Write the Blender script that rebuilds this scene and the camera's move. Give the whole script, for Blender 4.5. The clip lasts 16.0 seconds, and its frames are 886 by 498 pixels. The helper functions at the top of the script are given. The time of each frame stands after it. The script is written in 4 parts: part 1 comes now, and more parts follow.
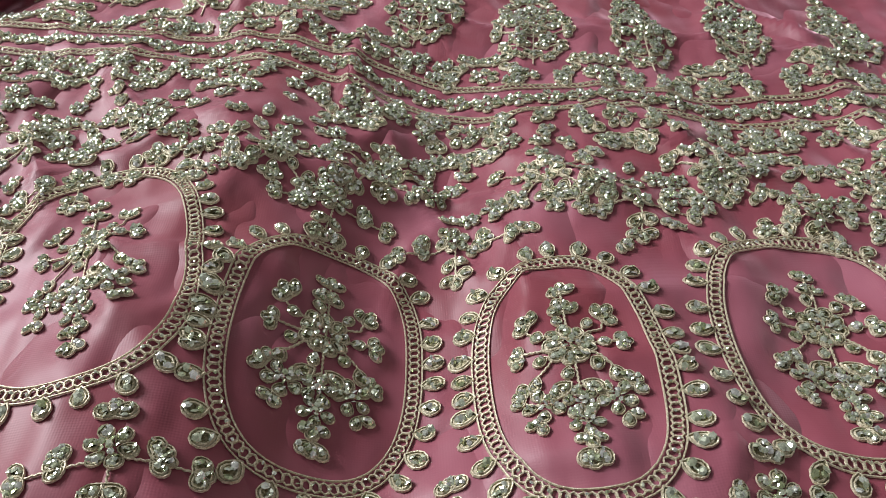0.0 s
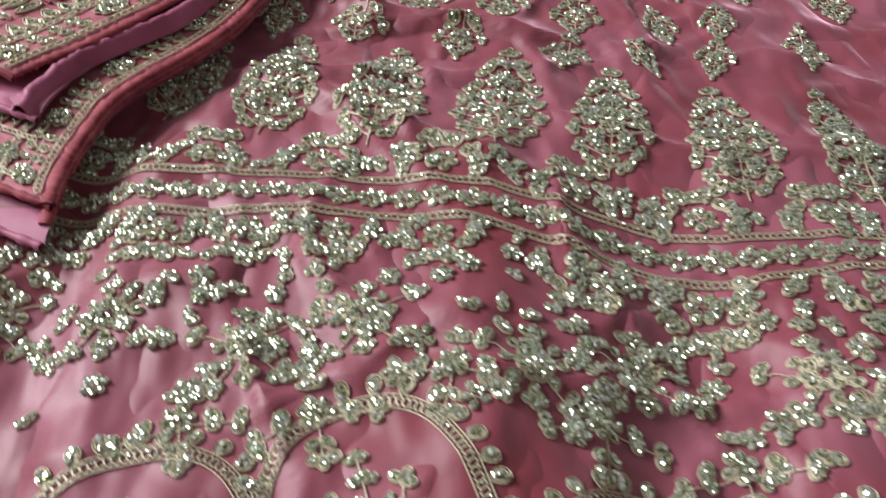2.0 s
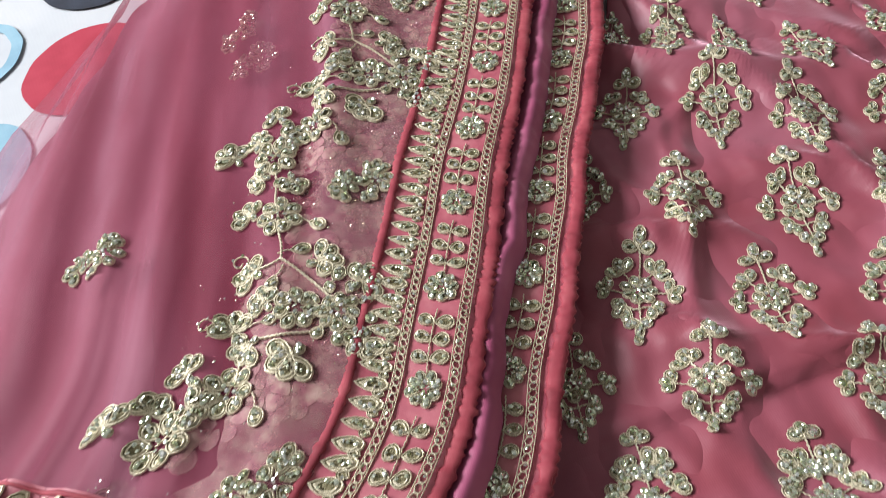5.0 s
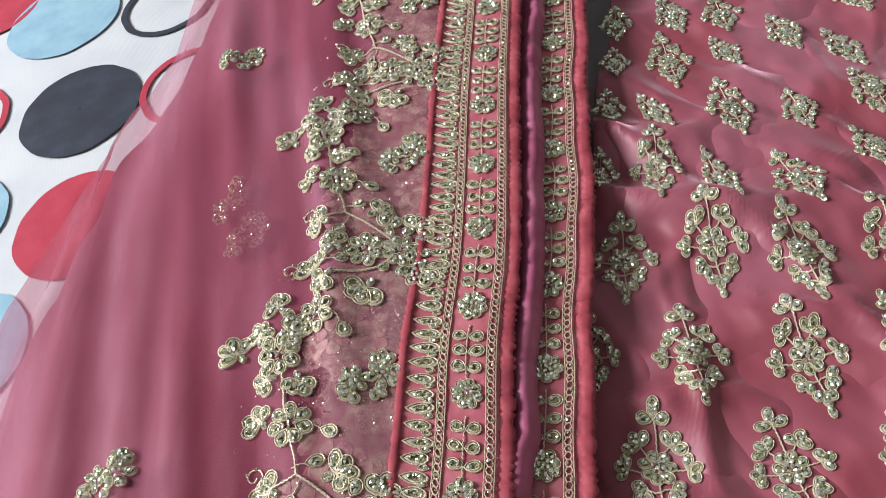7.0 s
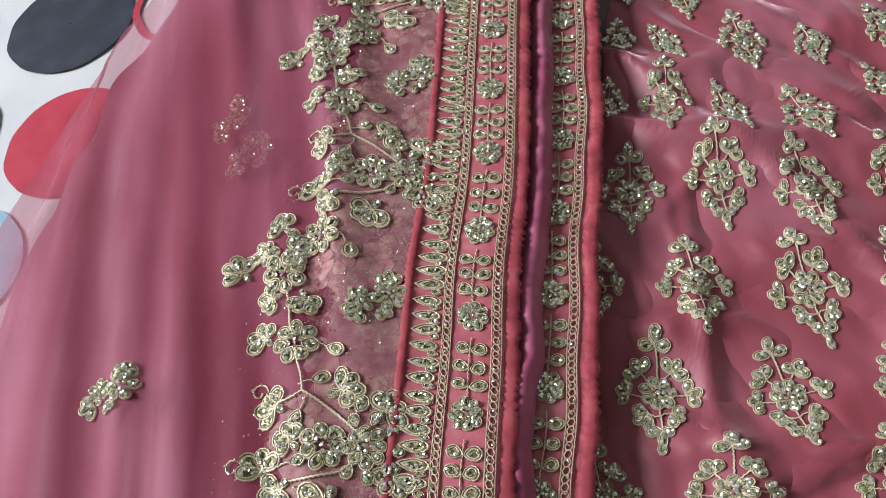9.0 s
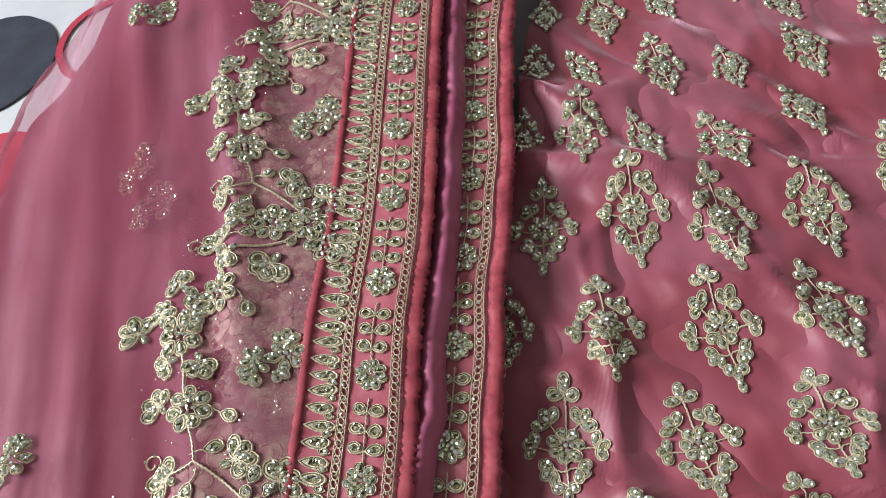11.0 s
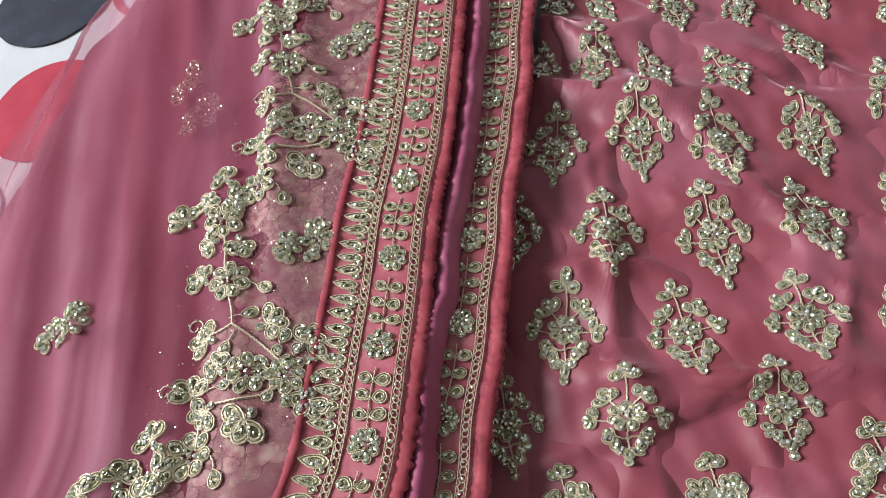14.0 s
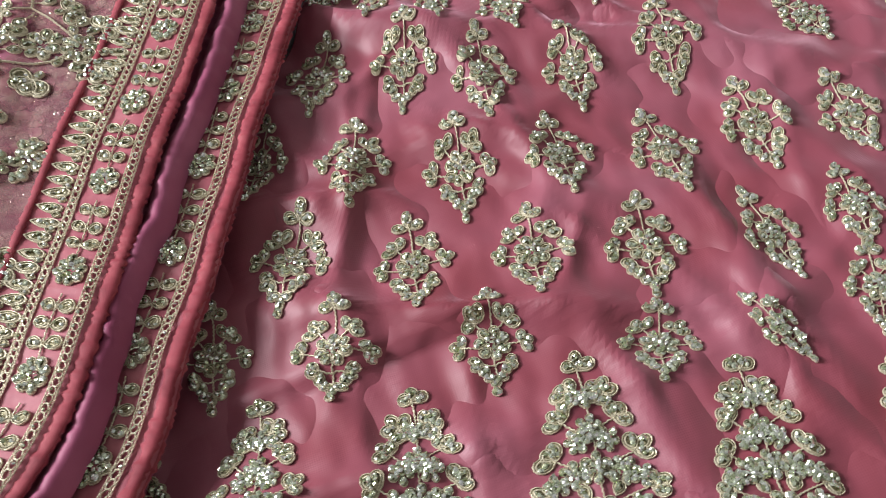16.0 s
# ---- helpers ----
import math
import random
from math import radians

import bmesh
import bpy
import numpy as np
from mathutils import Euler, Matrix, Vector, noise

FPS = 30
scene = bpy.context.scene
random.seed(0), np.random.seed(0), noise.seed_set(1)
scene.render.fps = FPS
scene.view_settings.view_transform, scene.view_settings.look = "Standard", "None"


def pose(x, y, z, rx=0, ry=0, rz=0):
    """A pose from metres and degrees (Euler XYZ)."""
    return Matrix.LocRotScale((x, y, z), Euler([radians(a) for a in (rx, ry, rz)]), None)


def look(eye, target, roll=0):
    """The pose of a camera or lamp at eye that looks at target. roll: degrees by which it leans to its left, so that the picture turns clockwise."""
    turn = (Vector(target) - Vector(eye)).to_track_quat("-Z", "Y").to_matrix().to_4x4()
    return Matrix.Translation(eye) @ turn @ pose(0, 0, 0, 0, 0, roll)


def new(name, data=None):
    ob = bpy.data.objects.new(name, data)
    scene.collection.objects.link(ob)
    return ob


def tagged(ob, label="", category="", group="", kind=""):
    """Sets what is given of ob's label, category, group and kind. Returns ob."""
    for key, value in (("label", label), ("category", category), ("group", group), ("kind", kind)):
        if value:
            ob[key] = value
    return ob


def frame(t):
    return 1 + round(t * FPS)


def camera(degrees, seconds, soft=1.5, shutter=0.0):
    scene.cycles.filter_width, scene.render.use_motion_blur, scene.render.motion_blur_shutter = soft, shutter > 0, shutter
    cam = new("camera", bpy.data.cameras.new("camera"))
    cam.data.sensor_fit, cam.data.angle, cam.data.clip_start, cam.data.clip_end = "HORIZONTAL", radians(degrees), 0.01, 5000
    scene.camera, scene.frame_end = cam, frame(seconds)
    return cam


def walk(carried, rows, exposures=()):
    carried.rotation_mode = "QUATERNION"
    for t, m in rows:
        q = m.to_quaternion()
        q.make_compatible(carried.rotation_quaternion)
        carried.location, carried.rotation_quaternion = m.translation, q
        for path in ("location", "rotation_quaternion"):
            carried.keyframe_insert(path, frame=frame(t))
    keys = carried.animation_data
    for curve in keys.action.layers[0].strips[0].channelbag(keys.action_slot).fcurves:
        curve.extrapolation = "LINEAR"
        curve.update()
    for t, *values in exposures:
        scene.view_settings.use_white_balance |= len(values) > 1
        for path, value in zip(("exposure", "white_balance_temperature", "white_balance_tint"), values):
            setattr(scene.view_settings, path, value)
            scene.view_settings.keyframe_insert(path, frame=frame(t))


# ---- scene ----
cam = camera(61.0, 16.0, soft=0.5, shutter=0.3)
PATH = [
    (0, (0.2786, 0.3639, 0.2715), (0.2997, 0.7315, -0.0668), 1.21),
    (0.5, (0.2659, 0.3725, 0.2722), (0.2845, 0.7337, -0.0730), 0.78),
    (1, (0.2424, 0.3917, 0.2823), (0.2593, 0.7542, -0.0617), 0.58),
    (1.5, (0.2000, 0.4423, 0.3176), (0.2143, 0.7881, -0.0431), -0.92),
    (2, (0.1355, 0.5130, 0.3430), (0.1659, 0.8510, -0.0242), 0.49),
    (2.5, (0.0725, 0.5974, 0.3752), (0.1171, 0.9268, 0.0017), -2.24),
    (3, (0.0616, 0.6638, 0.3911), (0.1092, 1.0076, 0.0311), -1.72),
    (3.5, (0.0364, 0.7281, 0.3957), (0.0870, 1.0651, 0.0298), -0.70),
    (4, (-0.0250, 0.8151, 0.4057), (0.0515, 1.1198, 0.0167), -2.02),
    (4.5, (-0.0637, 0.8881, 0.3887), (-0.0052, 1.1624, -0.0253), -7.33),
    (5, (-0.0197, 0.9336, 0.3857), (0.0052, 1.2395, -0.0090), -13.57),
    (5.2, (-0.0169, 0.9535, 0.3796), (0.0153, 1.2586, -0.0152), -12.62),
    (7.5, (0.0137, 1.0168, 0.4577), (0.0456, 1.3281, 0.0677), -18.43),
    (8, (0.0139, 1.0192, 0.4509), (0.0453, 1.3224, 0.0545), -18.45),
    (8.5, (0.0074, 1.0250, 0.4538), (0.0387, 1.3153, 0.0480), -17.95),
    (9, (-0.0089, 1.0137, 0.4421), (0.0194, 1.2924, 0.0279), -16.15),
    (9.5, (0.0110, 1.0261, 0.4519), (0.0360, 1.3120, 0.0424), -15.89),
    (11.8, (0.0647, 1.0277, 0.4324), (0.0926, 1.2957, 0.0112), -19.76),
    (12, (0.0635, 1.0217, 0.4348), (0.0847, 1.2896, 0.0132), -20.61),
    (12.5, (0.0515, 1.0019, 0.4407), (0.0699, 1.2744, 0.0218), -20.14),
    (13, (0.0473, 0.9822, 0.4426), (0.0649, 1.2578, 0.0258), -19.67),
    (13.5, (0.0414, 0.9630, 0.4450), (0.0560, 1.2399, 0.0289), -19.37),
    (14, (0.0376, 0.9523, 0.4438), (0.0514, 1.2314, 0.0292), -18.51),
    (14.5, (0.0484, 0.9396, 0.4320), (0.0668, 1.2182, 0.0172), -17.15),
    (15, (0.0882, 0.9190, 0.4220), (0.1072, 1.1931, 0.0042), -17.91),
    (15.5, (0.1234, 0.8914, 0.3989), (0.1615, 1.1583, -0.0222), -15.23),
    (16, (0.1590, 0.8956, 0.3794), (0.1971, 1.1593, -0.0437), -12.72),
]
walk(cam, [(t, look(eye, target, roll)) for t, eye, target, roll in PATH], [(0, 0.04), (0.5, -0.05), (1, -0.05), (2.5, 0.02), (3.5, 0.2), (5.2, 0.22), (7.5, 0.06), (9, -0.03), (9.5, 0.1), (11.8, 0.05), (14, 0.06), (16, 0.22)])

# ---- light ----
world = bpy.data.worlds.new("world")
scene.world = world
world.use_nodes = True
wn = world.node_tree
sky = wn.nodes.new("ShaderNodeTexSky")
sky.sky_type, sky.sun_disc = "NISHITA", False
sky.sun_elevation, sky.sun_rotation = radians(35), radians(-70)
wn.links.new(sky.outputs[0], wn.nodes["Background"].inputs[0])
wn.nodes["Background"].inputs[1].default_value = 0.1


def area_lamp(name, eye, target, w, h, watts, colour):
    data = bpy.data.lights.new(name, "AREA")
    data.shape, data.size, data.size_y, data.energy, data.color = "RECTANGLE", w, h, watts, colour
    ob = new(name, data)
    ob.matrix_world = look(eye, target)
    return ob


# daylight of the window in the wall beside the bed
area_lamp("window_daylight", (-2.85, 2.4, 2.25), (0.15, 1.1, 0.0), 1.8, 1.4, 228, (0.955, 0.965, 1.0))


# ---- materials ----
def material(name, colour, rough=0.6, metal=0.0):
    m = bpy.data.materials.new(name)
    m.use_nodes = True
    nt = m.node_tree
    b = nt.nodes["Principled BSDF"]
    b.inputs["Base Color"].default_value = (*colour, 1)
    b.inputs["Roughness"].default_value = rough
    b.inputs["Metallic"].default_value = metal
    return m, nt, b


def node(nt, kind, **values):
    n = nt.nodes.new(kind)
    for k, v in values.items():
        n.inputs[k].default_value = v
    return n


def ramp(nt, source, stops):
    r = nt.nodes.new("ShaderNodeValToRGB")
    while len(r.color_ramp.elements) < len(stops):
        r.color_ramp.elements.new(0.5)
    for e, (pos, col) in zip(r.color_ramp.elements, stops):
        e.position, e.color = pos, (*col, 1)
    nt.links.new(source, r.inputs[0])
    return r.outputs[0]


def noise_tex(nt, scale, detail=3.0, stretch=None, turn=0.0):
    co = nt.nodes.new("ShaderNodeTexCoord")
    n = node(nt, "ShaderNodeTexNoise", Scale=scale, Detail=detail)
    if stretch:
        mp = nt.nodes.new("ShaderNodeMapping")
        mp.inputs["Scale"].default_value = stretch
        first = nt.nodes.new("ShaderNodeMapping")
        first.inputs["Rotation"].default_value[2] = radians(turn)
        nt.links.new(co.outputs["Object"], first.inputs[0])
        nt.links.new(first.outputs[0], mp.inputs[0])
        nt.links.new(mp.outputs[0], n.inputs["Vector"])
    else:
        nt.links.new(co.outputs["Object"], n.inputs["Vector"])
    return n.outputs["Fac"]


def bump(nt, b, height, strength=0.3, distance=0.0005):
    bp = node(nt, "ShaderNodeBump", Strength=strength, Distance=distance)
    nt.links.new(height, bp.inputs["Height"])
    nt.links.new(bp.outputs[0], b.inputs["Normal"])


def weave(nt, b, pitch, strength=0.10):
    """Fine crossing threads as relief."""
    co = nt.nodes.new("ShaderNodeTexCoord")
    waves = []
    for axis in ("X", "Y"):
        w = node(nt, "ShaderNodeTexWave", Scale=pitch, Distortion=1.5, Detail=1.0)
        w.wave_type, w.bands_direction = "BANDS", axis
        nt.links.new(co.outputs["Object"], w.inputs["Vector"])
        waves.append(w.outputs["Fac"])
    add = nt.nodes.new("ShaderNodeMath")
    nt.links.new(waves[0], add.inputs[0])
    nt.links.new(waves[1], add.inputs[1])
    bump(nt, b, add.outputs[0], strength, 0.0002)


def cloth(name, tones, rough, sheen, pitch=260, scale=9.0, stretch=None, tint=(1, 0.7, 0.8), turn=0.0):
    m, nt, b = material(name, tones[1], rough)
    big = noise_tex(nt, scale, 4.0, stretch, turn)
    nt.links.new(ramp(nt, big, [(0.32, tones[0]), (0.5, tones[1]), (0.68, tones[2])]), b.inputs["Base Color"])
    b.inputs["Sheen Weight"].default_value = sheen
    b.inputs["Sheen Roughness"].default_value = 0.35
    b.inputs["Sheen Tint"].default_value = (*tint, 1)
    weave(nt, b, pitch)
    return m, nt, b


def crumpled(m, nt, b):
    """Sharp small crinkles of pressed cloth, under the weave."""
    fine = noise_tex(nt, 16, 2.0, (1.0, 0.6, 1))
    shift, ridge = node(nt, "ShaderNodeMath"), nt.nodes.new("ShaderNodeMath")
    shift.operation, ridge.operation = "SUBTRACT", "ABSOLUTE"
    shift.inputs[1].default_value = 0.5
    nt.links.new(fine, shift.inputs[0])
    nt.links.new(shift.outputs[0], ridge.inputs[0])
    bp = node(nt, "ShaderNodeBump", Strength=0.9, Distance=0.03)
    nt.links.new(ridge.outputs[0], bp.inputs["Height"])
    nt.links.new(bp.outputs[0], b.inputs["Normal"].links[0].from_node.inputs["Normal"])
    return m


SKIRT = crumpled(*cloth("rose_georgette", [(0.235, 0.040, 0.056), (0.285, 0.066, 0.096), (0.35, 0.11, 0.155)], 0.50, 0.75, tint=(1, 0.58, 0.70)))
LINING = cloth("mauve_satin", [(0.31, 0.058, 0.130), (0.38, 0.085, 0.172), (0.45, 0.125, 0.22)], 0.58, 0.3, 300, 20)[0]
PIPING = cloth("coral_piping", [(0.22, 0.022, 0.036), (0.33, 0.043, 0.064), (0.42, 0.08, 0.10)], 0.72, 0.2, 300, 60)[0]
LACE = cloth("coral_lace_ground", [(0.36, 0.070, 0.105), (0.44, 0.110, 0.145), (0.51, 0.17, 0.20)], 0.55, 0.3, 300, 60)[0]
UNDER = cloth("rose_under_layer", [(0.20, 0.032, 0.062), (0.27, 0.05, 0.10), (0.36, 0.10, 0.175)], 0.5, 0.2, 260, 7, (1.6, 0.8, 1))[0]


def sheer_cloth():
    # Tones streaked along the folds: painted fold light and shade, and doubled-layer colour.
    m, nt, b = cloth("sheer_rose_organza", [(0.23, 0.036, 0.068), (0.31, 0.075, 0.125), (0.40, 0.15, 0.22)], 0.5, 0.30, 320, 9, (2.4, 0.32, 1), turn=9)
    b.inputs["Roughness"].default_value, b.inputs["Specular IOR Level"].default_value = 0.65, 0.25
    clear = nt.nodes.new("ShaderNodeBsdfTransparent")
    clear.inputs[0].default_value = (1.0, 0.88, 0.9, 1)
    mix = nt.nodes.new("ShaderNodeMixShader")
    cloudy = node(nt, "ShaderNodeMapRange")
    cloudy.inputs[3].default_value, cloudy.inputs[4].default_value = 0.30, 0.74
    nt.links.new(noise_tex(nt, 11, 3.0, (2.2, 0.4, 1), 9), cloudy.inputs[0])
    nt.links.new(cloudy.outputs[0], mix.inputs[0])
    out = nt.nodes["Material Output"]
    nt.links.new(clear.outputs[0], mix.inputs[1])
    nt.links.new(b.outputs[0], mix.inputs[2])
    nt.links.new(mix.outputs[0], out.inputs[0])
    return m


SHEER = sheer_cloth()


def net_cloth(name, scale, low, high):
    m, nt, b = cloth(name, [(0.44, 0.16, 0.20), (0.53, 0.27, 0.27), (0.62, 0.41, 0.36)], 0.6, 0.2, 300, 160)
    clear, mix, thin = nt.nodes.new("ShaderNodeBsdfTransparent"), nt.nodes.new("ShaderNodeMixShader"), node(nt, "ShaderNodeMapRange")
    thin.inputs[3].default_value, thin.inputs[4].default_value = low, high
    nt.links.new(noise_tex(nt, scale, 3.0), thin.inputs[0])
    nt.links.new(thin.outputs[0], mix.inputs[0])
    nt.links.new(clear.outputs[0], mix.inputs[1])
    nt.links.new(b.outputs[0], mix.inputs[2])
    nt.links.new(mix.outputs[0], nt.nodes["Material Output"].inputs[0])
    return m


NET = net_cloth("dull_gold_net", 70, -0.15, 1.05)
NET_GROUND = net_cloth("dusty_net_ground", 42, -0.15, 0.85)



def thread_material(name, tones, rough, metal, scale):
    m, nt, b = material(name, tones[1], rough, metal)
    fine = noise_tex(nt, scale, 2.0)
    nt.links.new(ramp(nt, fine, [(0.3, tones[0]), (0.5, tones[1]), (0.72, tones[2])]), b.inputs["Base Color"])
    bump(nt, b, fine, 0.6, 0.0006)
    return m


THREAD = thread_material("gold_thread", [(0.36, 0.31, 0.20), (0.62, 0.56, 0.40), (0.82, 0.77, 0.62)], 0.42, 0.25, 1400)
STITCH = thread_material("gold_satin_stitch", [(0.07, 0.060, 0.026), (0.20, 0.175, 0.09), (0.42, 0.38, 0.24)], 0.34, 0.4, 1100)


def sequin_material():
    m, nt, b = material("pale_gold_sequin", (0.8, 0.8, 0.66), 0.14, 0.85)
    geo = nt.nodes.new("ShaderNodeNewGeometry")
    nt.links.new(ramp(nt, geo.outputs["Random Per Island"], [(0.0, (0.50, 0.58, 0.33)), (0.25, (0.78, 0.86, 0.64)), (0.7, (0.86, 0.94, 0.80)), (1.0, (0.97, 0.98, 0.97))]), b.inputs["Base Color"])
    return m


SEQUIN = sequin_material()
SHEET = cloth("white_cotton_sheet", [(0.48, 0.51, 0.545), (0.53, 0.56, 0.59), (0.57, 0.59, 0.615)], 0.8, 0.1, 220, 12, None, (1, 1, 1))[0]
RED = cloth("red_print", [(0.33, 0.016, 0.04), (0.39, 0.02, 0.05), (0.43, 0.03, 0.062)], 0.8, 0.1, 220, 30, None, (1, 1, 1))[0]
NAVY = cloth("navy_print", [(0.008, 0.012, 0.025), (0.012, 0.018, 0.035), (0.02, 0.028, 0.05)], 0.8, 0.1, 220, 30, None, (1, 1, 1))[0]
SKYBLUE = cloth("light_blue_print", [(0.2, 0.36, 0.47), (0.24, 0.42, 0.53), (0.28, 0.46, 0.56)], 0.8, 0.1, 220, 30, None, (1, 1, 1))[0]
PLASTER = cloth("cream_plaster", [(0.36, 0.35, 0.33), (0.42, 0.41, 0.39), (0.46, 0.45, 0.43)], 0.9, 0.0, 40, 3, None, (1, 1, 1))[0]
FLOORING = cloth("grey_floor", [(0.2, 0.19, 0.18), (0.25, 0.24, 0.22), (0.3, 0.28, 0.26)], 0.5, 0.0, 20, 2, None, (1, 1, 1))[0]
WOOD = cloth("bed_wood", [(0.12, 0.06, 0.03), (0.17, 0.09, 0.05), (0.22, 0.12, 0.07)], 0.45, 0.0, 60, 8, (1, 8, 1), (1, 1, 1))[0]
BED_Z = -0.030


# ---- shapes of the cloths ----
def bell(v, mid, width):
    return math.exp(-((v - mid) / width) ** 2)


CREASES = [(random.uniform(0.0, 0.6), random.uniform(0.62, 1.6), random.gauss(-0.6, 0.5), random.uniform(0.04, 0.14), random.uniform(0.003, 0.0085), random.uniform(0.004, 0.009)) for _ in range(60)]

# long pressed creases: from, to, height
for ax, ay, bx, by, amp in ((0.199, 1.433, 0.246, 1.293, 0.012), (0.335, 1.398, 0.371, 1.244, 0.012), (0.174, 1.240, 0.118, 1.111, 0.010), (0.256, 1.139, 0.284, 1.090, 0.010), (0.217, 1.241, 0.263, 1.183, 0.011), (0.263, 1.183, 0.282, 1.120, 0.010), (0.280, 1.123, 0.245, 1.076, 0.010), (0.170, 1.267, 0.140, 1.150, 0.009), (0.300, 1.320, 0.345, 1.200, 0.010), (0.430, 1.180, 0.400, 1.080, 0.010)):
    CREASES.append(((ax + bx) / 2, (ay + by) / 2, math.atan2(by - ay, bx - ax), 0.55 * math.hypot(bx - ax, by - ay), 0.62 * amp, 0.0065))


def crease_z(x, y):
    """Straight pressed creases of folded cloth."""
    z = 0.0
    for cx, cy, a, half, amp, wid in CREASES:
        dx, dy = x - cx, y - cy
        if dx * dx + dy * dy < 4 * half * half:
            c, s = math.cos(a), math.sin(a)
            z += amp * math.exp(-abs(c * dy - s * dx) / wid) * math.exp(-((c * dx + s * dy) / half) ** 2)
    return z


def skirt_form(x, y):
    """Height of the skirt's surface: the large fold in the hem, the crease across it, and soft wrinkles."""
    near = 1 / (1 + math.exp((y - 0.86) / 0.05))
    z = near * (0.020 * bell(x, 0.165 + 0.10 * (y - 0.65), 0.055) - 0.020 * bell(x, 0.285 + 0.15 * (y - 0.65), 0.05) + 0.006 * bell(x, 0.37, 0.05))
    far = 1 - near
    tuck = y - float(np.interp(x, [0.0, 0.04, 0.13, 0.21, 0.27, 0.37, 0.45], [1.080, 1.082, 1.081, 1.078, 1.051, 1.012, 0.985]))
    if tuck > -0.004:
        z += 0.010 * min(1.0, (tuck + 0.004) / 0.005) * math.exp(-max(0.0, tuck) / 0.030) * bell(x, 0.20, 0.17)
    for n, (slope, off, amp, wid) in enumerate(((0.62, 1.455, 0.014, 0.016), (0.75, 1.56, 0.013, 0.017), (0.35, 1.23, 0.006, 0.014), (0.9, 1.70, 0.011, 0.017))):
        d = (y - off + slope * x) / math.hypot(1, slope)
        z += far * amp * bell(d, 0, wid) * (0.6 + 0.4 * math.sin(9 * x + n))
    z += 0.004 * noise.noise((6 * x, 6 * y, 0.3)) + 0.0035 * noise.noise((14 * x + 5 * y, 9 * y, 2.3))
    for n, (ax, ay) in enumerate(((9, 3), (4, 10), (13, 8))):
        z += 0.0045 * (1 - abs(noise.noise((ax * x + 3 * n, ay * y, 5.7 * n)))) ** 7
    if y < 1.2:
        z -= 0.016 * bell(x, low_edge(y) + 0.008, 0.034) / (1 + math.exp((y - 1.08) / 0.03))
    return z + crease_z(x, y) - 0.001


EDGE = [(0.80, -0.205), (0.98, -0.124), (1.00, -0.104), (1.03, -0.068), (1.06, -0.034), (1.08, -0.017), (1.13, 0.005), (1.155, 0.016), (1.205, 0.040), (1.25, 0.056), (1.29, 0.081), (1.40, 0.128), (1.46, 0.153), (1.55, 0.194), (1.80, 0.304), (2.10, 0.43)]
EDGE_Y, EDGE_X = [e[0] for e in EDGE], [e[1] for e in EDGE]
END_Y, SLANT, BORDER = 0.98, 0.52, 0.060


def edge_x(y):
    """The scarf's long edge, softly wavy."""
    return sum(float(np.interp(y + d, EDGE_Y, EDGE_X)) for d in (-0.03, -0.015, 0, 0.015, 0.03)) / 5 if y > END_Y + 0.03 else float(np.interp(y, EDGE_Y, EDGE_X))


MID_EDGE = [(0.80, -0.112), (0.94, -0.103), (0.985, -0.094), (1.01, -0.078), (1.03, -0.050), (1.05, -0.022), (1.075, -0.003), (1.125, 0.017), (1.15, 0.027), (1.20, 0.056), (1.24, 0.070), (1.287, 0.100), (1.385, 0.143), (1.46, 0.175), (1.542, 0.215), (1.80, 0.326), (2.1, 0.45)]
LOW_EDGE = [(0.80, -0.086), (0.88, -0.079), (0.952, -0.068), (0.99, -0.050), (1.015, -0.024), (1.04, 0.005), (1.067, 0.021), (1.115, 0.044), (1.19, 0.081), (1.21, 0.091), (1.28, 0.126), (1.316, 0.145), (1.37, 0.170), (1.41, 0.189), (1.45, 0.207), (1.537, 0.248), (1.80, 0.362), (2.1, 0.49)]


def soft_edge(points, y, k):
    ys, xs = [p[0] for p in points], [p[1] for p in points]
    x = sum(float(np.interp(y + d, ys, xs)) for d in (-0.02, -0.01, 0, 0.01, 0.02)) / 5
    return x + 0.0010 * math.sin(37 * y + k) + 0.0008 * math.sin(91 * y + 2 * k)


def mid_edge(y):
    return soft_edge(MID_EDGE, y, 0.0)


def low_edge(y):
    return soft_edge(LOW_EDGE, y, 2.0)


def mid_z(s):
    return float(np.interp(s, [0.9, 1.1, 1.6], [0.026, 0.032, 0.041]))


def low_z(s):
    return float(np.interp(s, [0.85, 1.0, 1.2, 1.6], [0.013, 0.021, 0.028, 0.036]))


def scarf(s, u):
    """A place on the folded scarf: s along its long edge, u inwards from it."""
    return edge_x(s) - u, s + SLANT * u


def left_end(s):
    """How far the scarf reaches inwards at s."""
    return float(np.interp(s, [0.9, 1.0, 1.15, 1.3, 1.45, 1.6, 1.8], [0.29, 0.31, 0.39, 0.40, 0.375, 0.345, 0.36]))


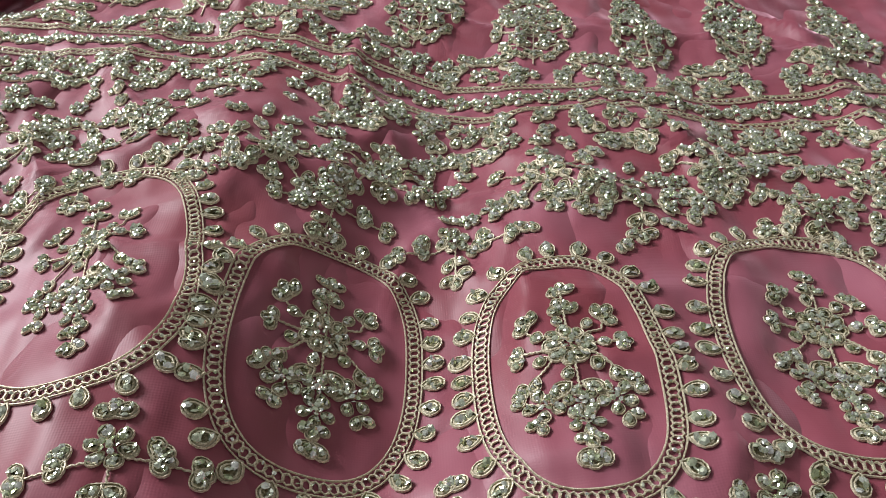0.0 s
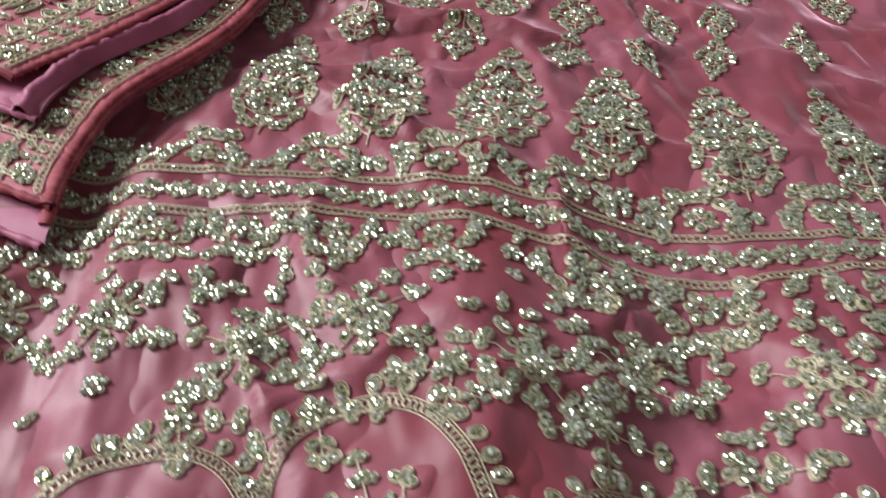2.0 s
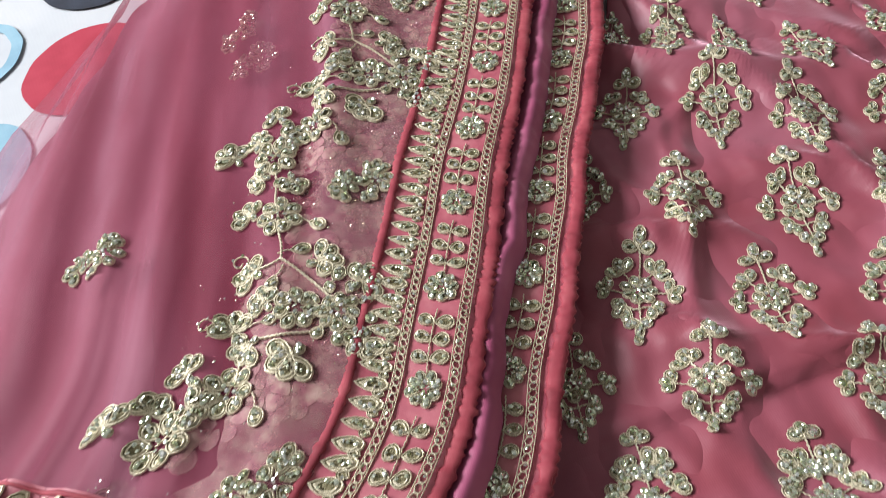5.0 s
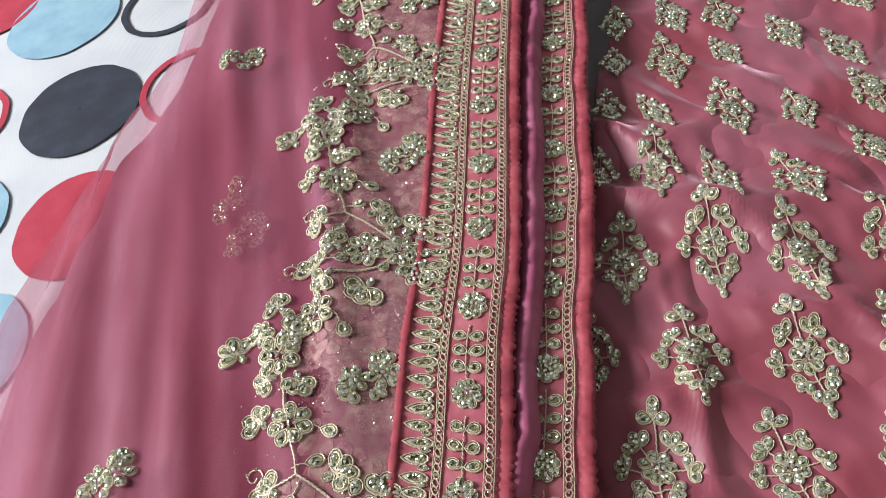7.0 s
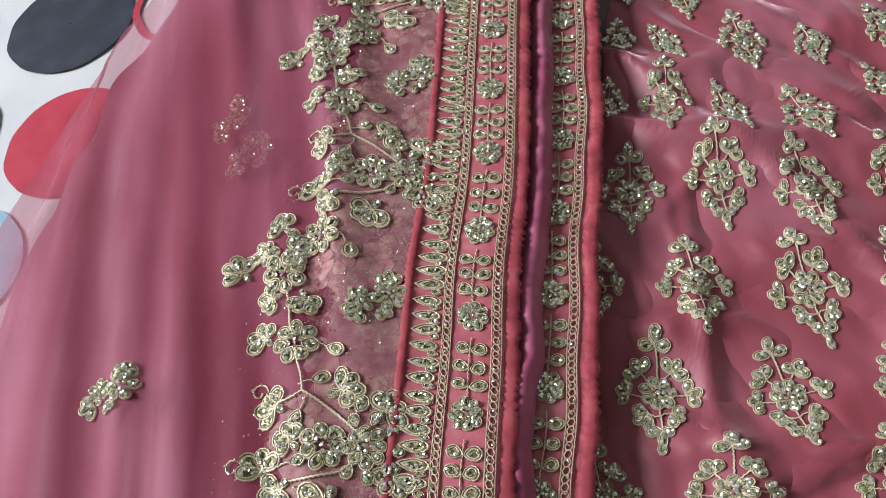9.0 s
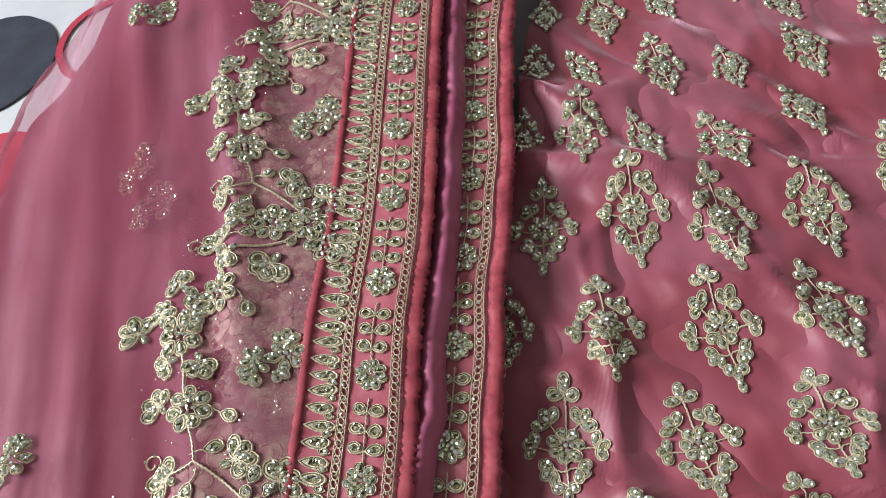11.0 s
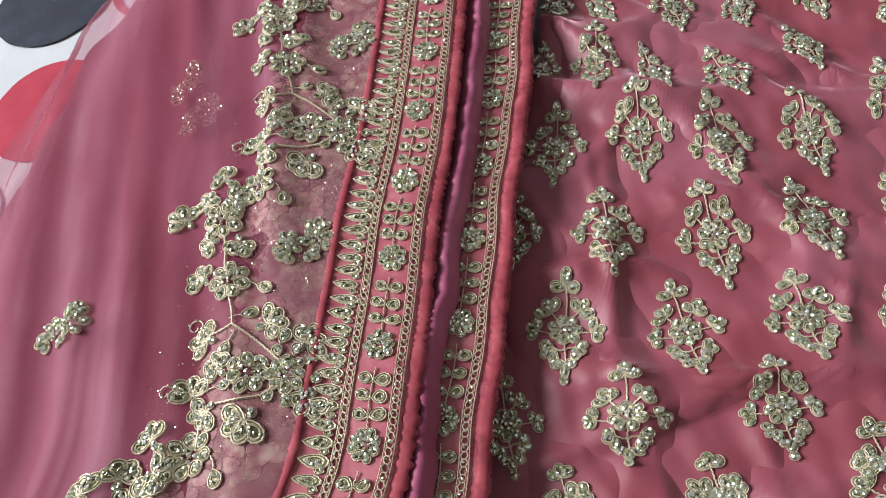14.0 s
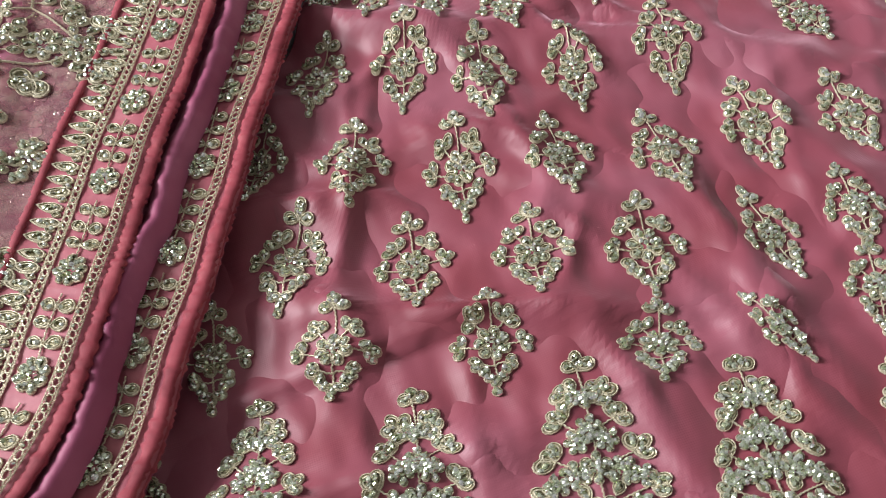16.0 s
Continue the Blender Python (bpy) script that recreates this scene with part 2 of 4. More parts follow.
def top_z(s, u):
    rise = float(np.interp(s, [0.95, 1.1, 1.3, 1.6], [0.038, 0.043, 0.049, 0.056]))
    puff = 0.010 * math.sin(min(1.0, max(0.0, (u - 0.05) / 0.16)) * math.pi)
    width = left_end(s)
    drop = max(0.0, (u - 0.66 * width) / (0.34 * width))
    z = rise + puff - 0.075 * drop ** 1.7
    y = s + SLANT * u
    across = u - 0.040 - 0.44 * (s - 1.205) + 0.15 * (y - 1.3)
    z += (0.012 * noise.noise((22 * across, 1.8 * y, 4.1)) + 0.009 * noise.noise((47 * across, 2.6 * y, 7.7))) * min(1.0, max(0.0, (u - 0.055) / 0.06))
    z += 0.0012 * noise.noise((30 * s, 12 * u, 1.0)) - 0.004 * bell(u, 0.0, 0.006)
    return max(z, BED_Z + 0.012)


GRID, GRID_X, GRID_Y, COLS, ROWS_ = 0.004, -0.45, 0.34, 342, 405
TABLE = [[skirt_form(GRID_X + GRID * i, GRID_Y + GRID * j) for i in range(COLS)] for j in range(ROWS_)]


def skirt_z(x, y):
    """Height of the skirt, from the table of its form."""
    fx, fy = min(max((x - GRID_X) / GRID, 0), COLS - 1.001), min(max((y - GRID_Y) / GRID, 0), ROWS_ - 1.001)
    i, j = int(fx), int(fy)
    fx, fy = fx - i, fy - j
    a, b = TABLE[j], TABLE[j + 1]
    return (a[i] * (1 - fx) + a[i + 1] * fx) * (1 - fy) + (b[i] * (1 - fx) + b[i + 1] * fx) * fy


# ---- mesh tools ----
class Builder:
    def __init__(self, lay=None):
        self.v, self.f, self.m, self.n, self.lay = [], [], [], 0, lay

    def add(self, verts, faces, slot=0):
        if self.lay:
            verts = [self.lay(*p) for p in verts]
        self.v.extend(verts)
        n = self.n
        self.f.extend([tuple(i + n for i in f) for f in faces])
        self.m.extend([slot] * len(faces))
        self.n += len(verts)

    def make(self, name, materials, parent=None, smooth=False, label="", kind=""):
        me = bpy.data.meshes.new(name)
        me.from_pydata(self.v, [], self.f)
        for mt in materials:
            me.materials.append(mt)
        me.polygons.foreach_set("material_index", self.m)
        if smooth:
            me.polygons.foreach_set("use_smooth", [True] * len(self.f))
        me.update()
        ob = new(name, me)
        ob.parent = parent
        return tagged(ob, label=label, kind=kind)


def rnd(a, b):
    return random.uniform(a, b)


def sheet_faces(rows, cols):
    return [(r * cols + c, r * cols + c + 1, (r + 1) * cols + c + 1, (r + 1) * cols + c) for r in range(rows - 1) for c in range(cols - 1)]


def tube(b, path, radius, slot=0, sides=6, closed=False, wobble=0.0, flat=1.0):
    """A cord along a path of 3D places."""
    pts = [Vector(p) for p in path]
    verts, faces, n = [], [], len(pts)
    for i, p in enumerate(pts):
        a, c = (pts[i - 1], pts[(i + 1) % n]) if closed else (pts[max(i - 1, 0)], pts[min(i + 1, n - 1)])
        t = (c - a).normalized()
        side = t.cross(Vector((0, 0, 1)))
        side = side.normalized() if side.length > 1e-6 else Vector((1, 0, 0))
        up = side.cross(t)
        r = radius * (1 + wobble * rnd(-1, 1))
        verts += [tuple(p + r * (flat * math.cos(k * 2 * math.pi / sides) * side + math.sin(k * 2 * math.pi / sides) * up)) for k in range(sides)]
    for i in range(n if closed else n - 1):
        j = (i + 1) % n
        faces += [(i * sides + k, i * sides + (k + 1) % sides, j * sides + (k + 1) % sides, j * sides + k) for k in range(sides)]
    b.add(verts, faces, slot)


PETAL = [(0.0, 0.0), (0.16, 0.24), (0.38, 0.42), (0.62, 0.48), (0.84, 0.36), (0.97, 0.14), (0.97, -0.14), (0.84, -0.36), (0.62, -0.48), (0.38, -0.42), (0.16, -0.24)]


class Motif:
    """Thread work and sequins of one embroidered motif, laid on a cloth. place maps the motif's own plane to the cloth."""

    def __init__(self, place, cord=0.00042, split=False):
        self.stems, self.sequins, self.place, self.cord = Builder(), Builder(), place, cord
        self.thread, self.clusters, self.split = self.stems, [], split

    def outline(self, pts, closed=True, radius=None, lift=0.0003):
        r = radius or self.cord
        n, verts, faces = len(pts), [], []
        for i, (x, y) in enumerate(pts):
            (ax, ay), (cx, cy) = (pts[i - 1], pts[(i + 1) % n]) if closed else (pts[max(i - 1, 0)], pts[min(i + 1, n - 1)])
            tx, ty = cx - ax, cy - ay
            d = math.hypot(tx, ty) or 1
            nx, ny = -ty / d * r, tx / d * r
            verts += [self.place(x + nx, y + ny, 0.0), self.place(x + 0.5 * nx, y + 0.5 * ny, lift + r), self.place(x - 0.5 * nx, y - 0.5 * ny, lift + r), self.place(x - nx, y - ny, 0.0)]
        for i in range(n if closed else n - 1):
            j = (i + 1) % n
            faces += [(4 * i + k, 4 * i + k + 1, 4 * j + k + 1, 4 * j + k) for k in range(3)]
        self.thread.add(verts, faces, 0)

    def couched(self, pts, cx, cy):
        """A leaf of two couched cords round each other over flat stitches, as one piece."""
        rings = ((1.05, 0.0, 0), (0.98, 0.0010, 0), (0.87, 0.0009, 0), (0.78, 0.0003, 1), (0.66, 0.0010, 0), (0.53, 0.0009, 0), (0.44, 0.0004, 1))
        n, verts, faces, slots = len(pts), [], [], []
        for f, h, slot in rings:
            verts += [self.place(cx + f * (x - cx), cy + f * (y - cy), h * rnd(0.8, 1.2)) for x, y in pts]
        verts.append(self.place(cx, cy, 0.0004))
        for r in range(len(rings) - 1):
            ring = [(r * n + i, r * n + (i + 1) % n, (r + 1) * n + (i + 1) % n, (r + 1) * n + i) for i in range(n)]
            faces += ring
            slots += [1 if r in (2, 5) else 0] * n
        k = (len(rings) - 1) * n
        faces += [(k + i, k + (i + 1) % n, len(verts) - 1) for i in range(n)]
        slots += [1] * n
        self.thread.add(verts, faces, 0)
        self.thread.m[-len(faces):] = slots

    def sequin(self, x, y, r=0.0015, height=0.0014):
        c = Vector(self.place(x, y, height))
        tilt = Euler((rnd(-0.75, 0.75), rnd(-0.75, 0.75), rnd(0, 6.3))).to_matrix()
        ring = [tuple(c + tilt @ Vector((r * math.cos(k * math.pi / 3), r * math.sin(k * math.pi / 3), 0))) for k in range(6)]
        low = [tuple(c + tilt @ Vector((0.45 * r * math.cos(k * math.pi / 3), 0.45 * r * math.sin(k * math.pi / 3), 0.28 * r))) for k in range(6)]
        faces = [(k, (k + 1) % 6, 6 + (k + 1) % 6, 6 + k) for k in range(6)] + [(6, 7, 8, 9, 10, 11)]
        self.sequins.add(ring + low, faces)

    def petal(self, x, y, ang, length, width, gems=4, gem=0.0015):
        length, width = length * rnd(0.9, 1.1), width * rnd(0.92, 1.16)
        c, s = math.cos(ang), math.sin(ang)
        pts = [(x + c * length * a - s * width * w, y + s * length * a + c * width * w) for a, w in PETAL]
        self.couched(pts, x + 0.55 * c * length, y + 0.55 * s * length)
        for g in range(gems):
            a = (0.34 + 0.40 * g / max(1, gems - 1)) * length
            w = rnd(-0.24, 0.24) * width
            self.sequin(x + c * a - s * w, y + s * a + c * w, gem * rnd(0.75, 1.2), 0.0015)

    def begin(self, name):
        self.thread = Builder()
        self.clusters.append((name, self.thread))

    def trefoil(self, x, y, ang, size, leaves=3, spread=0.95, gems=4):
        self.begin("trefoil")
        for k in range(leaves):
            a = ang + spread * (k - (leaves - 1) / 2) + rnd(-0.08, 0.08)
            self.petal(x, y, a, size * rnd(0.9, 1.1), size * 0.74, gems)
        self.thread = self.stems

    def rosette(self, x, y, r, petals=6, rings=1):
        turn = rnd(0, 6.3)
        self.begin("flower")
        for k in range(petals):
            self.petal(x + 0.25 * r * math.cos(turn + 6.283 * k / petals), y + 0.25 * r * math.sin(turn + 6.283 * k / petals), turn + 6.283 * k / petals, 0.8 * r, 0.66 * r)
        self.thread = self.stems
        if rings:
            for k in range(5):
                self.sequin(x + 0.30 * r * math.cos(1.257 * k), y + 0.30 * r * math.sin(1.257 * k), 0.0015, 0.0024)
            self.sequin(x, y, 0.0017, 0.0027)

    def stem(self, pts, radius=None):
        fine = []
        for (ax, ay), (bx, by) in zip(pts, pts[1:]):
            d = math.hypot(bx - ax, by - ay) or 1
            steps = max(3, int(d / 0.0012))
            for k in range(steps):
                f, w = k / steps, 0.00022 * (-1) ** k + 0.0007 * math.sin(math.pi * k / steps)
                fine.append((ax + (bx - ax) * f - (by - ay) / d * w, ay + (by - ay) * f + (bx - ax) / d * w))
        fine.append(pts[-1])
        if self.split:
            self.begin("stem")
        self.outline(fine, False, radius or self.cord * 1.1)
        self.thread = self.stems

    def curl(self, x, y, ang, size, turn=1):
        pts = []
        for k in range(16):
            a = ang + turn * k * 0.5
            r = size * (1 - 0.052 * k)
            pts.append((x + r * math.cos(a), y + r * math.sin(a)))
        self.outline(pts, False, self.cord * 1.3)
        for k in range(2, 14, 3):
            self.sequin(*pts[k], 0.0011)

    def chain(self, pts, width, link=0.0042):
        """A narrow row of linked loops between two cords."""
        total, run = 0.0, []
        for (ax, ay), (bx, by) in zip(pts, pts[1:]):
            run.append(math.hypot(bx - ax, by - ay))
        total = sum(run)
        steps = max(2, int(total / link))
        left, right = [], []
        i, gone = 0, 0.0
        for k in range(steps + 1):
            want = total * k / steps
            while i < len(run) - 1 and gone + run[i] < want:
                gone += run[i]
                i += 1
            f = (want - gone) / (run[i] or 1)
            (ax, ay), (bx, by) = pts[i], pts[i + 1]
            x, y, a = ax + (bx - ax) * f, ay + (by - ay) * f, math.atan2(by - ay, bx - ax)
            nx, ny = -math.sin(a), math.cos(a)
            left.append((x + nx * width / 2, y + ny * width / 2))
            right.append((x - nx * width / 2, y - ny * width / 2))
            c, s = math.cos(a + 0.5), math.sin(a + 0.5)
            self.outline([(x + c * 0.6 * link * math.cos(q) - s * 0.34 * width * math.sin(q), y + s * 0.6 * link * math.cos(q) + c * 0.34 * width * math.sin(q)) for q in (0, 1.05, 2.1, 3.14, 4.19, 5.24)], True, self.cord * 1.1)
            if k % 2:
                self.sequin(x + rnd(-1, 1) * 0.2 * width, y + rnd(-1, 1) * 0.2 * width, 0.0010, 0.0014)
        self.outline(left, False, self.cord * 0.9)
        self.outline(right, False, self.cord * 0.9)

    def make(self, parent, name, label="", colour=None):
        if not self.stems.n:
            self.stems = self.clusters.pop(0)[1]
        if colour:
            ob = self.stems.make(name, [colour, colour], parent, label=label)
            for piece, b in self.clusters:
                b.make(piece, [colour, colour], ob)
            return ob
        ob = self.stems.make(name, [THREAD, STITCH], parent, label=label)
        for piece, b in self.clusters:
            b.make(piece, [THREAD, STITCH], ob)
        if self.sequins.n:
            self.sequins.make("sequin", [SEQUIN], ob, label="small faceted pale gold sequins", kind="stuff")
        return ob


def on_skirt(x, y, degrees=0.0, sx=1.0, sy=1.0):
    c, s = math.cos(radians(degrees)), math.sin(radians(degrees))

    def place(a, b, z):
        px, py = x + c * a * sx - s * b * sy, y + s * a * sx + c * b * sy
        return px, py, skirt_z(px, py) + 0.0006 + z
    return place


def on_scarf(s0=0.0, u0=0.0):
    def place(a, b, z):
        s, u = s0 + b, u0 - a
        x, y = scarf(s, u)
        return x, y, top_z(s, u) + 0.0012 + z
    return place


# ---- structure: room and bed ----
def slab(name, lo, hi, mat, label, category):
    b = Builder()
    (x0, y0, z0), (x1, y1, z1) = lo, hi
    b.add([(x0, y0, z0), (x1, y0, z0), (x1, y1, z0), (x0, y1, z0), (x0, y0, z1), (x1, y0, z1), (x1, y1, z1), (x0, y1, z1)],
          [(3, 2, 1, 0), (4, 5, 6, 7), (0, 1, 5, 4), (1, 2, 6, 5), (2, 3, 7, 6), (3, 0, 4, 7)])
    return tagged(b.make(name, [mat]), label=label, category=category, kind="structure")


slab("floor", (-3.1, -2.6, -0.62), (3.1, 4.6, -0.55), FLOORING, "plain grey floor under the bed", "floor")
slab("ceiling", (-3.1, -2.6, 3.3), (3.1, 4.6, 3.4), PLASTER, "plain cream ceiling", "ceiling")
slab("wall_north", (-3.1, 4.5, -0.55), (3.1, 4.6, 3.3), PLASTER, "plain cream wall", "wall")
slab("wall_south", (-3.1, -2.6, -0.55), (3.1, -2.5, 3.3), PLASTER, "plain cream wall", "wall")
slab("wall_east", (3.0, -2.5, -0.55), (3.1, 4.5, 3.3), PLASTER, "plain cream wall", "wall")
# the window opening in the west wall
slab("wall_west", (-3.1, -2.5, -0.55), (-3.0, 1.4, 3.3), PLASTER, "plain cream wall beside the window", "wall")
slab("wall_west_far", (-3.1, 3.4, -0.55), (-3.0, 4.5, 3.3), PLASTER, "plain cream wall beside the window", "wall")
slab("wall_west_sill", (-3.1, 1.4, -0.55), (-3.0, 3.4, 1.4), PLASTER, "plain cream wall under the window", "wall")
slab("wall_west_head", (-3.1, 1.4, 3.05), (-3.0, 3.4, 3.3), PLASTER, "plain cream wall over the window", "wall")


def build_bed():
    bed = tagged(new("bed"), "low wooden bed with a mattress under a printed sheet", "bed")
    b = Builder()
    lo, hi = (-1.0, -0.4), (1.2, 2.6)
    b.add([(lo[0], lo[1], -0.55), (hi[0], lo[1], -0.55), (hi[0], hi[1], -0.55), (lo[0], hi[1], -0.55), (lo[0], lo[1], -0.3), (hi[0], lo[1], -0.3), (hi[0], hi[1], -0.3), (lo[0], hi[1], -0.3)],
          [(3, 2, 1, 0), (4, 5, 6, 7), (0, 1, 5, 4), (1, 2, 6, 5), (2, 3, 7, 6), (3, 0, 4, 7)])
    b.make("bed_base", [WOOD], bed)
    b = Builder()
    b.add([(lo[0], lo[1], -0.3), (hi[0], lo[1], -0.3), (hi[0], hi[1], -0.3), (lo[0], hi[1], -0.3), (lo[0], lo[1], -0.06), (hi[0], lo[1], -0.06), (hi[0], hi[1], -0.06), (lo[0], hi[1], -0.06)],
          [(3, 2, 1, 0), (4, 5, 6, 7), (0, 1, 5, 4), (1, 2, 6, 5), (2, 3, 7, 6), (3, 0, 4, 7)])
    b.make("mattress", [SHEET], bed)
    return bed


build_bed()


def sheet_z(x, y):
    return BED_Z - 0.004 + 0.002 * noise.noise((5 * x, 5 * y, 9.0))


def build_sheet():
    nx, ny = 90, 120
    b = Builder()
    b.add([(x, y, sheet_z(x, y)) for y in np.linspace(-0.41, 2.61, ny).tolist() for x in np.linspace(-1.01, 1.21, nx).tolist()], sheet_faces(ny, nx))
    sheet = b.make("bed_sheet", [SHEET], smooth=True)
    tagged(sheet, "white cotton bed sheet printed with red, navy and blue circles", "bed sheet")

    def dot(x, y, r, mat, ring=0.0, label=""):
        d, n = Builder(), 48
        ro = [1 + 0.03 * noise.noise((3 * math.cos(a * 0.131), 3 * math.sin(a * 0.131), x * 9)) for a in range(n)]
        verts, faces = [], []
        radii = (r, r - ring) if ring else (r, 0.5 * r, 0.001)
        for q in radii:
            for k in range(n):
                px, py = x + q * ro[k] * math.cos(k * 2 * math.pi / n), y + 1.06 * q * ro[k] * math.sin(k * 2 * math.pi / n)
                verts.append((px, py, sheet_z(px, py) + 0.0025))
        for a in range(len(radii) - 1):
            faces += [(a * n + k, a * n + (k + 1) % n, (a + 1) * n + (k + 1) % n, (a + 1) * n + k) for k in range(n)]
        d.add(verts, faces)
        d.make("printed_ring" if ring else "printed_circle", [mat], sheet, True, label)

    kinds = [(RED, 0.0, "red printed circle"), (NAVY, 0.0, "navy printed circle"), (SKYBLUE, 0.0, "light blue printed circle"), (NAVY, 0.008, "thin navy printed ring"), (RED, 0.008, "thin red printed ring"), (SKYBLUE, 0.012, "thin blue printed ring")]
    for x, y, r, k in ((-0.266, 1.598, 0.064, 0), (-0.256, 1.775, 0.070, 1), (-0.270, 1.975, 0.074, 2), (-0.138, 1.920, 0.060, 3), (-0.130, 1.742, 0.060, 4), (-0.395, 1.665, 0.060, 5), (-0.375, 1.49, 0.062, 2), (-0.40, 1.83, 0.062, 4), (-0.36, 2.06, 0.06, 0), (-0.16, 2.05, 0.062, 1), (-0.50, 1.57, 0.06, 1), (-0.02, 1.98, 0.06, 0), (-0.34, 1.31, 0.06, 4), (-0.31, 1.13, 0.06, 1), (-0.47, 1.36, 0.06, 0)):
        mat, ring, label = kinds[k]
        dot(x + 0.008, y, r, mat, ring, label)


build_sheet()


# ---- the skirt ----
def build_skirt():
    skirt = tagged(new("lehenga_skirt"), "rose pink lehenga skirt embroidered in gold, spread on the bed", "skirt")
    ys, cols = np.arange(0.36, 1.95, 0.0045).tolist(), 240
    verts = []
    for y in ys:
        x0 = -0.135 - 0.5 * max(0.0, 0.885 - y) if y < 0.885 else -0.135 + 0.62 * (y - 0.885)
        x0 -= 0.004 * math.sin(40 * y)
        for k in range(cols):
            x = x0 + (0.90 - x0) * (k / (cols - 1)) ** 1.2
            z = skirt_z(x, y)
            if k == 0:
                z = BED_Z + 0.003
            verts.append((x, y, z))
    b = Builder()
    b.add(verts, sheet_faces(len(ys), cols))
    b.make("skirt_cloth", [SKIRT], skirt, True)
    return skirt


skirt = build_skirt()
H = 0.08


def small_butta(x, y, deg, high, wide):
    m = Motif(on_skirt(x, y, deg, wide / 0.0485 * rnd(0.97, 1.03), high / 0.072), 0.00045, True)
    t = 0.0092
    m.stem([(0, 0.028), (0.0006, 0.012), (0, -0.012), (0, -0.030)])
    m.trefoil(0, 0.0255, math.pi / 2, t, 3, 1.35)
    m.trefoil(0, 0.0275, math.pi / 2, t, 1)
    for s in (-1, 1):
        m.trefoil(s * 0.0080, 0.0118, math.pi / 2 - s * 0.66, t, 3, 1.05)
        m.stem([(0, 0.003), (s * 0.0080, 0.0118)])
        m.trefoil(s * 0.0158, -0.0010, math.pi / 2 - s * 1.30, t * 0.92, 3, 1.1)
        m.stem([(0, -0.003), (s * 0.0158, -0.0010)])
        m.trefoil(s * 0.0060, -0.0125, -math.pi / 2 + s * 1.05, t * 0.95, 3, 0.95)
        m.stem([(0, -0.014), (s * 0.0060, -0.0125)])
    m.rosette(0, 0.000, 0.0104, 7)
    m.trefoil(0, -0.0205, -math.pi / 2, t * 0.9, 3, 1.25)
    m.trefoil(0, -0.0265, -math.pi / 2, t * 0.8, 1)
    return m.make(skirt, "embroidered_sprig")


# where the sprigs lie: x, y, turn, height, width
LOWER_SPRIGS = [
    (0.105, 1.156, -24, 0.082, 0.053), (0.173, 1.127, -11, 0.074, 0.050), (0.240, 1.106, -14, 0.068, 0.052), (0.300, 1.085, -16, 0.073, 0.050),
    (0.280, 1.029, -22, 0.048, 0.046), (0.368, 1.066, -1, 0.071, 0.034), (0.416, 1.063, -11, 0.059, 0.033), (0.115, 1.089, -22, 0.060, 0.053),
    (0.198, 1.062, -15, 0.063, 0.048), (0.338, 1.013, 20, 0.053, 0.020), (0.048, 1.113, -12, 0.069, 0.046), (0.399, 1.016, -22, 0.060, 0.035),
    (0.475, 1.02, -12, 0.07, 0.04), (0.53, 1.09, -10, 0.07, 0.04), (0.56, 1.01, -10, 0.06, 0.04),
]
MIDDLE_SPRIGS = [
    (0.158, 1.297, -25, 0.081, 0.048), (0.216, 1.279, -20, 0.088, 0.047), (0.262, 1.246, -13, 0.084, 0.044), (0.320, 1.230, -11, 0.079, 0.042),
    (0.384, 1.223, -16, 0.093, 0.046), (0.160, 1.211, -17, 0.078, 0.048), (0.222, 1.182, -14, 0.087, 0.048), (0.282, 1.164, -7, 0.075, 0.044),
    (0.342, 1.143, -3, 0.076, 0.044), (0.401, 1.139, -8, 0.081, 0.043), (0.102, 1.239, -23, 0.077, 0.040), (0.474, 1.203, 10, 0.055, 0.035),
    (0.454, 1.122, -2, 0.069, 0.038), (0.54, 1.18, -5, 0.07, 0.04), (0.61, 1.12, -5, 0.07, 0.04),
]
UPPER_SPRIGS = [
    (0.277, 1.535, -24, 0.05, 0.03), (0.250, 1.486, -23, 0.048, 0.028), (0.219, 1.436, -20, 0.050, 0.028), (0.290, 1.465, -18, 0.082, 0.041),
    (0.247, 1.411, 2, 0.058, 0.021), (0.334, 1.449, 0, 0.050, 0.023), (0.297, 1.385, -14, 0.076, 0.039), (0.323, 1.518, -5, 0.055, 0.030),
    (0.358, 1.494, -16, 0.055, 0.036), (0.384, 1.442, -3, 0.055, 0.028), (0.413, 1.404, -2, 0.062, 0.028), (0.394, 1.348, -4, 0.061, 0.033),
    (0.339, 1.358, -6, 0.045, 0.028), (0.297, 1.300, 2, 0.060, 0.038), (0.358, 1.299, -3, 0.056, 0.030), (0.218, 1.358, -24, 0.081, 0.040), (0.252, 1.326, -4, 0.060, 0.024), (0.180, 1.376, -28, 0.05, 0.03),
]
for row in LOWER_SPRIGS + MIDDLE_SPRIGS + UPPER_SPRIGS:
    small_butta(*row)
for x, y in ((0.44, 1.30), (0.50, 1.27), (0.47, 1.36), (0.55, 1.33), (0.60, 1.24), (0.46, 1.46), (0.40, 1.53), (0.32, 1.59), (0.37, 1.58), (0.28, 1.61), (0.44, 1.54), (0.52, 1.42)):
    small_butta(x, y, -8 + rnd(-6, 6), 0.07, 0.04)


